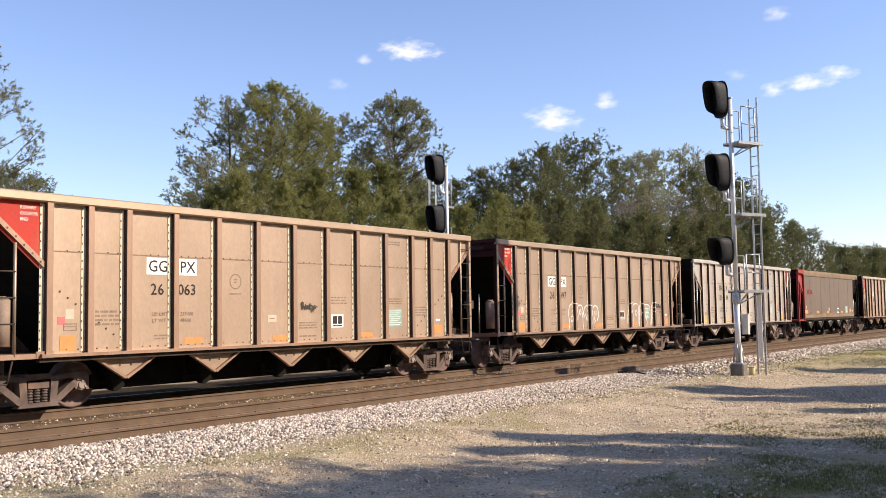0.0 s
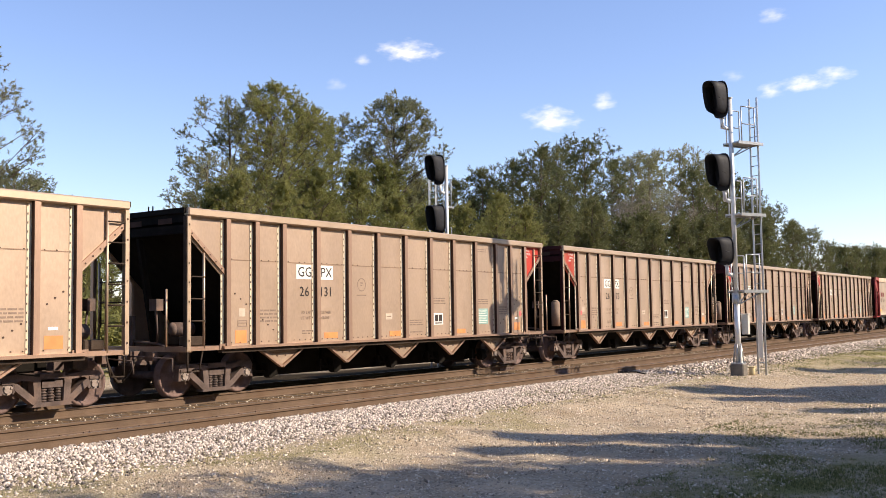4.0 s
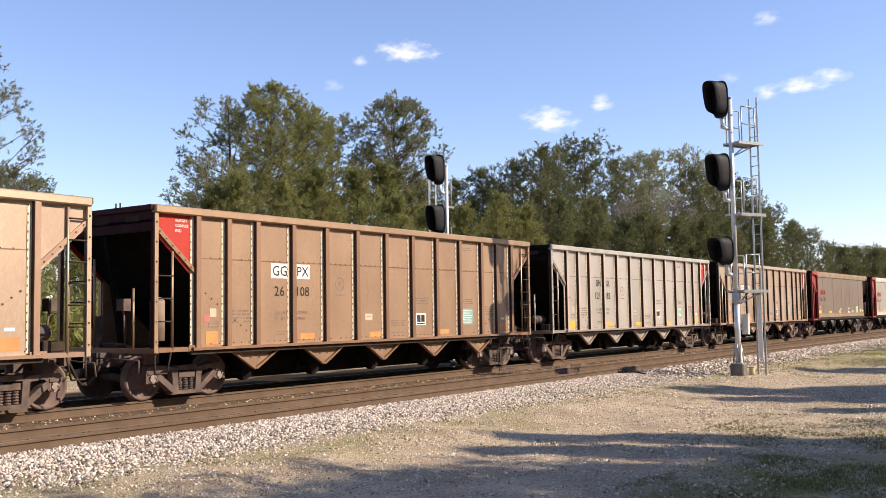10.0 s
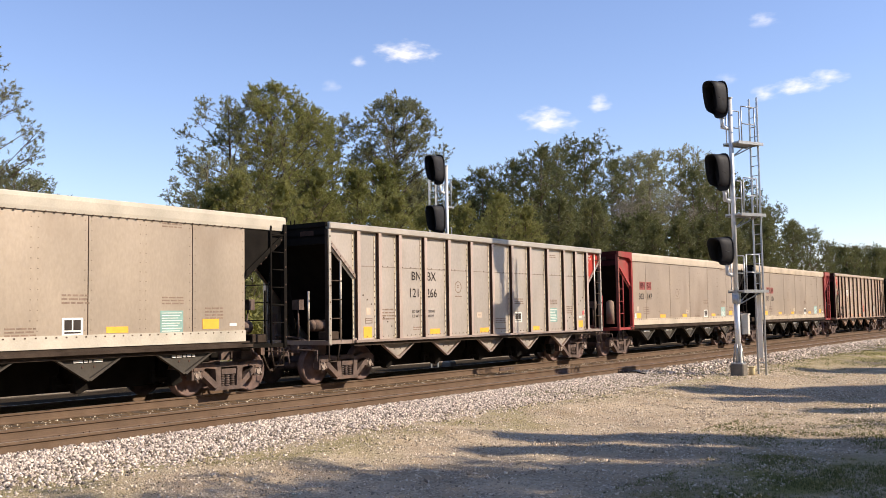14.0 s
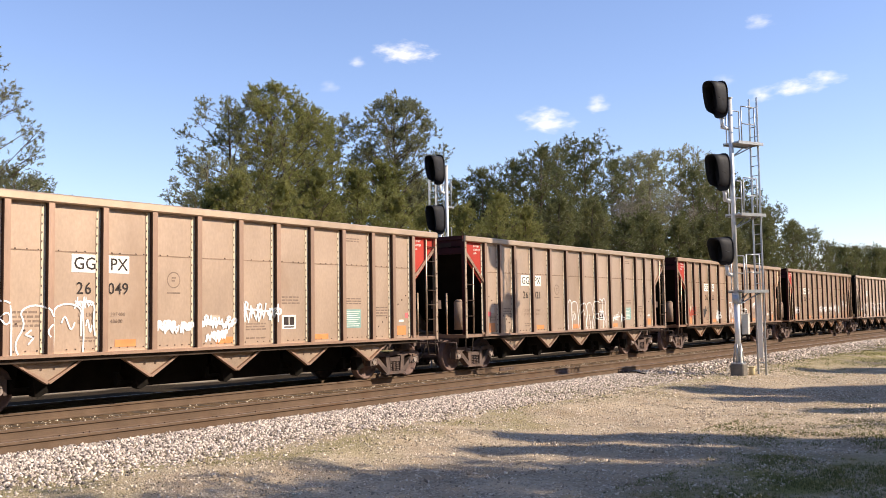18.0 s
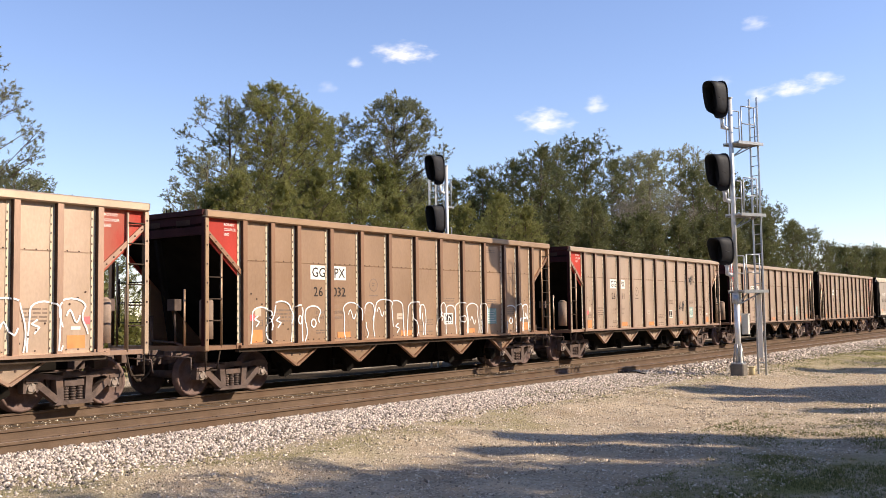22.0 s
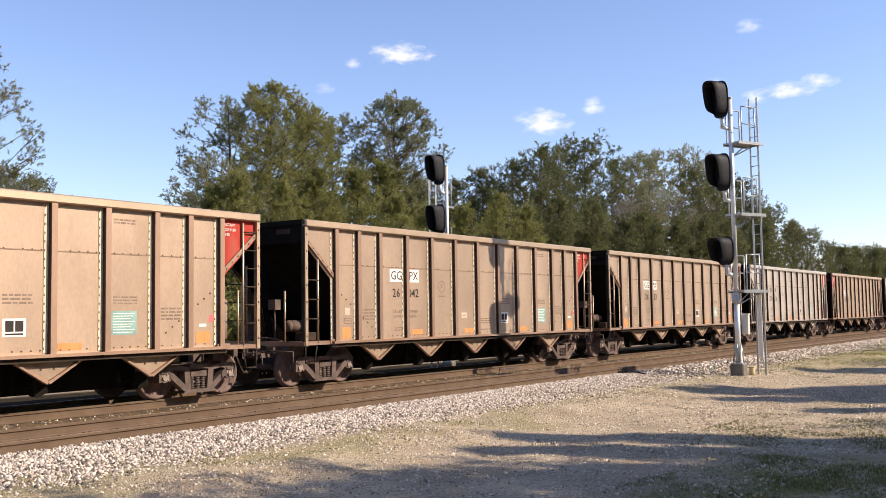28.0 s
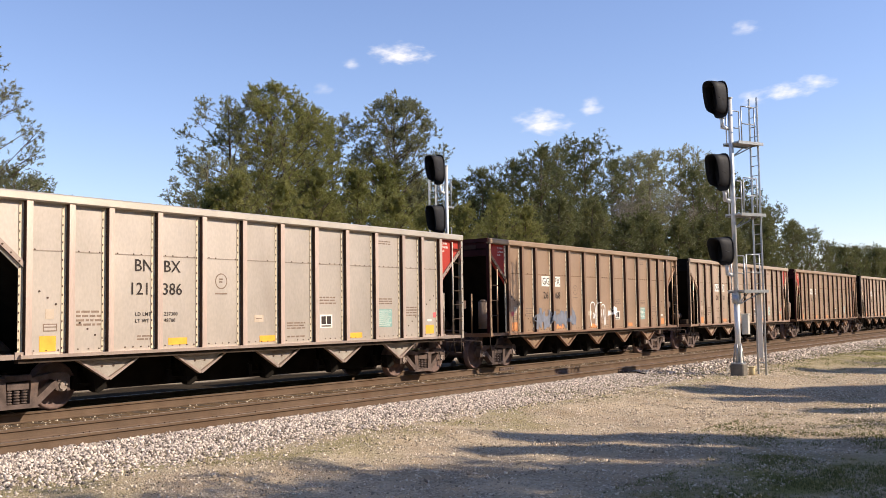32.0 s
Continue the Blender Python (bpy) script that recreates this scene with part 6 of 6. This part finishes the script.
# tags by car (its place in the train): seed, stretch along the side, heights, paint, stroke
TAGS = {
    1: [(1, 0.3, 1.0, 1.75, 2.05, BLACK_G, 0.025)],
    2: [(2, -2.75, -0.5, 1.08, 2.0, WHITE_G, 0.034), (3, 2.05, 4.75, 1.12, 2.08, WHITE_G, 0.032), (4, 4.66, 5.3, 1.75, 2.02, BLACK_G, 0.025)],
    10: [(5, -1.2, 0.4, 1.5, 2.1, BLACK_G, 0.03), (-1, 0.65, 1.8, 1.42, 2.12, BLACK_G, 0.045)],
    12: [(6, 0.3, 1.0, 1.5, 1.95, WHITE_G, 0.03), (7, 2.4, 3.2, 1.7, 2.15, WHITE_G, 0.028), (8, 4.7, 5.3, 1.85, 2.25, WHITE_G, 0.028)],
    21: [(9, -5.98, -5.45, 1.62, 1.85, BLACK_G, 0.03), (45, -5.98, -5.35, 1.12, 1.45, BLACK_G, 0.04), (10, 0.1, 0.85, 1.62, 2.1, RED_G, 0.032), (46, 0.3, 0.9, 1.36, 1.75, RED_G, 0.03),
         (11, 3.5, 4.3, 1.78, 2.08, BLACK_G, 0.022), (-2, 5.48, 5.85, 1.72, 2.1, BLACK_G, 0.035), (47, 2.4, 2.8, 1.4, 1.8, M_WORN_G, 0.025)],
    22: [(13, -6.2, -3.6, 1.08, 2.08, WHITE_G, 0.034), (40, -4.02, -3.68, 1.88, 2.12, WHITE_G, 0.026), (14, -2.15, -1.25, 1.36, 1.68, WHITE_G, 0.05), (15, -1.05, -0.1, 1.42, 1.76, WHITE_G, 0.045),
         (41, -0.9, -0.35, 1.16, 1.44, WHITE_G, 0.05), (42, 0.12, 1.16, 1.56, 2.06, WHITE_G, 0.042)],
    23: [(16, -1.2, 1.8, 1.1, 2.2, WHITE_G, 0.034), (17, 2.4, 3.3, 1.25, 1.7, WHITE_G, 0.03)],
    24: [(18, -6.0, -5.45, 1.3, 1.95, RED_G, 0.032), (19, -4.35, -3.85, 1.35, 1.95, BLACK_G, 0.07), (48, -2.62, -2.3, 1.12, 1.75, WHITE_G, 0.04), (20, -1.1, 1.55, 1.1, 2.18, WHITE_G, 0.042),
         (21, 2.4, 3.36, 1.72, 2.15, WHITE_G, 0.032), (43, 2.45, 3.2, 1.42, 1.62, M_WORN_G, 0.028), (44, 4.65, 5.3, 1.34, 1.6, WHITE_G, 0.026)],
    25: [(22, -6.0, -5.5, 1.3, 1.9, WHITE_G, 0.034), (23, -1.0, 0.9, 1.35, 1.95, WHITE_G, 0.032), (49, 1.3, 2.2, 1.5, 2.0, WHITE_G, 0.032), (24, 2.55, 3.3, 1.45, 1.95, WHITE_G, 0.03), (25, 4.65, 5.3, 1.8, 2.25, WHITE_G, 0.035),
         (50, 5.5, 6.1, 1.75, 2.1, WHITE_G, 0.035)],
    26: [(26, -6.0, -3.5, 1.1, 2.1, WHITE_G, 0.034), (51, -3.0, 0.4, 1.12, 2.15, WHITE_G, 0.034), (52, 0.9, 2.8, 1.2, 2.12, WHITE_G, 0.034), (53, 3.5, 6.1, 1.12, 2.1, WHITE_G, 0.034)],
    27: [(27, -6.05, -3.7, 1.1, 2.05, WHITE_G, 0.034), (54, -2.9, 0.5, 1.12, 2.1, WHITE_G, 0.032), (55, 1.0, 3.3, 1.12, 2.05, WHITE_G, 0.032), (56, 4.6, 6.1, 1.12, 2.0, WHITE_G, 0.034)],
    28: [(28, 2.3, 3.1, 1.6, 2.2, BLACK_G, 0.03), (29, 3.6, 4.3, 2.7, 3.3, BLACK_G, 0.025)],
    39: [(30, -4.6, -1.8, 1.15, 1.85, BLUE_G, 0.14), (31, -0.6, 0.6, 1.2, 2.1, WHITE_G, 0.045), (32, 0.8, 1.5, 1.5, 1.9, WHITE_G, 0.07)],
}


def letter(car, style, mark, number):
    a, b = (mark[:2], mark[2:])
    na, nb = number[:-3], number[-3:]

    def put(name, text, size, m, x, z, spacing=1.0):
        part(name, text_mesh(text, size, m, spacing), None, car).location = (x, PY - 0.008, z)
    if style == "rib" and mark == "GGPX":
        patch(car, "mark_plate", -4.09, -3.55, 2.56, 2.90, M_WHITE, "white plate under the lettering")
        patch(car, "mark_plate", -3.30, -2.82, 2.56, 2.90, M_WHITE, "white plate under the lettering")
        put("mark_lettering", a, 0.33, M_INK, -4.05, 2.62)
        put("mark_lettering", b, 0.33, M_INK, -3.26, 2.62)
        put("number_lettering", na, 0.32, M_INK, -3.99, 2.16, 1.08)
        put("number_lettering", nb, 0.32, M_INK, -3.31, 2.16, 1.0)
        limit = {"26016": 236400, "26007": 237700, "26091": 237300}.get(number, 237400)
        lines = (("LD LMT", "LT WT"), (str(limit), str(286000 - limit)))
        ink = M_INKPALE
    elif style == "rib":
        put("mark_lettering", a, 0.34, M_INK, -3.98, 2.62)
        put("mark_lettering", b, 0.34, M_INK, -3.27, 2.62)
        put("number_lettering", na, 0.34, M_INK, -4.10, 2.16)
        put("number_lettering", nb, 0.34, M_INK, -3.30, 2.16)
        lines = (("LD LMT", "LT WT"), ("237300", "48700"))
        ink = M_INK
    else:
        faded = number != "503112"
        if faded:
            patch(car, "mark_plate", -5.28, -4.74, 2.54, 2.86, M_BRICKRED, "faded red lettering ground")
            patch(car, "mark_plate", -4.62, -4.14, 2.54, 2.86, M_BRICKRED, "faded red lettering ground")
        put("mark_lettering", a, 0.32, M_MAROON if faded else M_WHITE, -5.22, 2.60)
        put("mark_lettering", b, 0.32, M_MAROON if faded else M_WHITE, -4.58, 2.60)
        ink = M_INKPALE if number == "503150" else M_INK
        put("number_lettering", na, 0.34, ink, -5.40, 2.16)
        put("number_lettering", nb, 0.34, ink, -4.60, 2.16)
        return
    for i, x in ((0, -3.95), (1, -3.25)):
        for k in range(2):
            put("weight_lettering", lines[i][k], 0.105, ink, x, 1.74 - 0.13 * k, 1.1)


def build_train():
    protos = {(s, r): (ribbed_car(r) if s == "rib" else smooth_car(r)) for s in ("rib", "smooth") for r in (-1, 1)}
    train = []
    for i, (style, mark, number, red, tint) in enumerate(CARS, 1):
        car = copy_thing(protos[(style, red)], pose(0, 17.58, 0))
        car["style"] = style
        k = 1 + 0.04 * math.sin(i * 2.7)
        if tint == TAN and 20 < i < 28:
            tint = (1.10, 1.14, 1.19)
        for o in car.children_recursive:
            base = o.name.split(".")[0]
            if base == "reflector":
                o.color = YELLOW if mark == "BNBX" and i not in (4, 31, 36) else ORANGE
            else:
                q = k * (1.5 if base == "rib" and mark == "BNBX" else 1.0)
                o.color = (tint[0] * q, tint[1] * q, tint[2] * q, 1)
        letter(car, style, mark, number)
        for seed, x0, x1, z0, z1, paint, w in TAGS.get(i, ()):
            scribble(car, seed, x0, x1, z0, z1, paint, w)
        if mark == "BNBX" and style == "rib":
            car["label"] = "pale grey ribbed coal hopper car with red end" 
        elif style == "rib":
            car["label"] = "tan dusty ribbed coal hopper car" + (" with sprayed graffiti" if i in TAGS else " with red end panel")
        elif tint[0] < 0.75:
            car["label"] = "dark grimy smooth-sided coal hopper car with red end"
        del car["style"]
        train.append(car)
    for p in protos.values():
        for o in (*p.children_recursive, p):
            bpy.data.objects.remove(o)
    return train


TRAIN = build_train()

# ---- what moves ----
PITCH = 16.18
DRIFT_N = (0, 1, 3, 5, 8, 11, 14, 16, 21, 23, 25, 30, 33, 38, 45)
DRIFT_X = (0.13, 0.13, 0.16, 0.29, 0.25, 0.35, 0.37, 0.05, 0.0, -0.11, -0.25, -0.22, -0.05, 0.04, 0.04)


def place(i, t):
    """Where the middle of car i stands on the line at t seconds; the train slows a little."""
    return 23.75 - HL + PITCH * (i - 1) + float(np.interp(i, DRIFT_N, DRIFT_X)) - (19.27 * t - 0.01725 * t * t)


def motions():
    for ob, m0, m1 in CLOUDS:
        walk(ob, [(0, m0), (32, m1)])
    path = [(0, 2, 76, 15.5, -30), (1.5, 43.9, 58.2, 19.5, -42), (2.7, 61.5, 39.2, 19.3, -58), (3.0, 64.0, 34.4, 20.4, -66), (3.3, 65.8, 29.6, 22.0, -69),
            (3.5, 67.0, 26.5, 22.6, -72), (4.2, 69.5, 15.8, 25.2, -76), (8, 76, -40, 36, -80), (32, 90, -300, 60, -86)]
    walk(BIRD, [(t, pose(x, y, z, 0, -6, rz)) for t, x, y, z, rz in path])
    for w, side in WINGS:
        at = w.location.copy()
        rows = [(0.1 * k, Matrix.Translation(at) @ Matrix.Rotation(side * radians(10 + 32 * math.sin(k * 2.1)), 4, "X")) for k in range(61)]
        walk(w, rows + [(32, rows[-1][1])])
    for i, car in enumerate(TRAIN, 1):
        walk(car, [(t, pose(place(i, t), 17.58, 0)) for t in range(0, 33, 2)])
        turning = [k / FPS for k in range(0, 32 * FPS + 1) if -32 < place(i, k / FPS) < 105]
        if not turning:
            continue
        times = sorted({0.0, *turning, 32.0})
        for w in car.children_recursive:
            if not w.name.startswith("wheelset"):
                continue
            at = w.location.copy()
            rows = []
            for t in times:
                u = min(max(t, turning[0]), turning[-1])
                rows.append((t, Matrix.Translation(at) @ Matrix.Rotation((place(i, u) / 0.457) % (2 * math.pi), 4, "Y")))
            walk(w, rows)


motions()
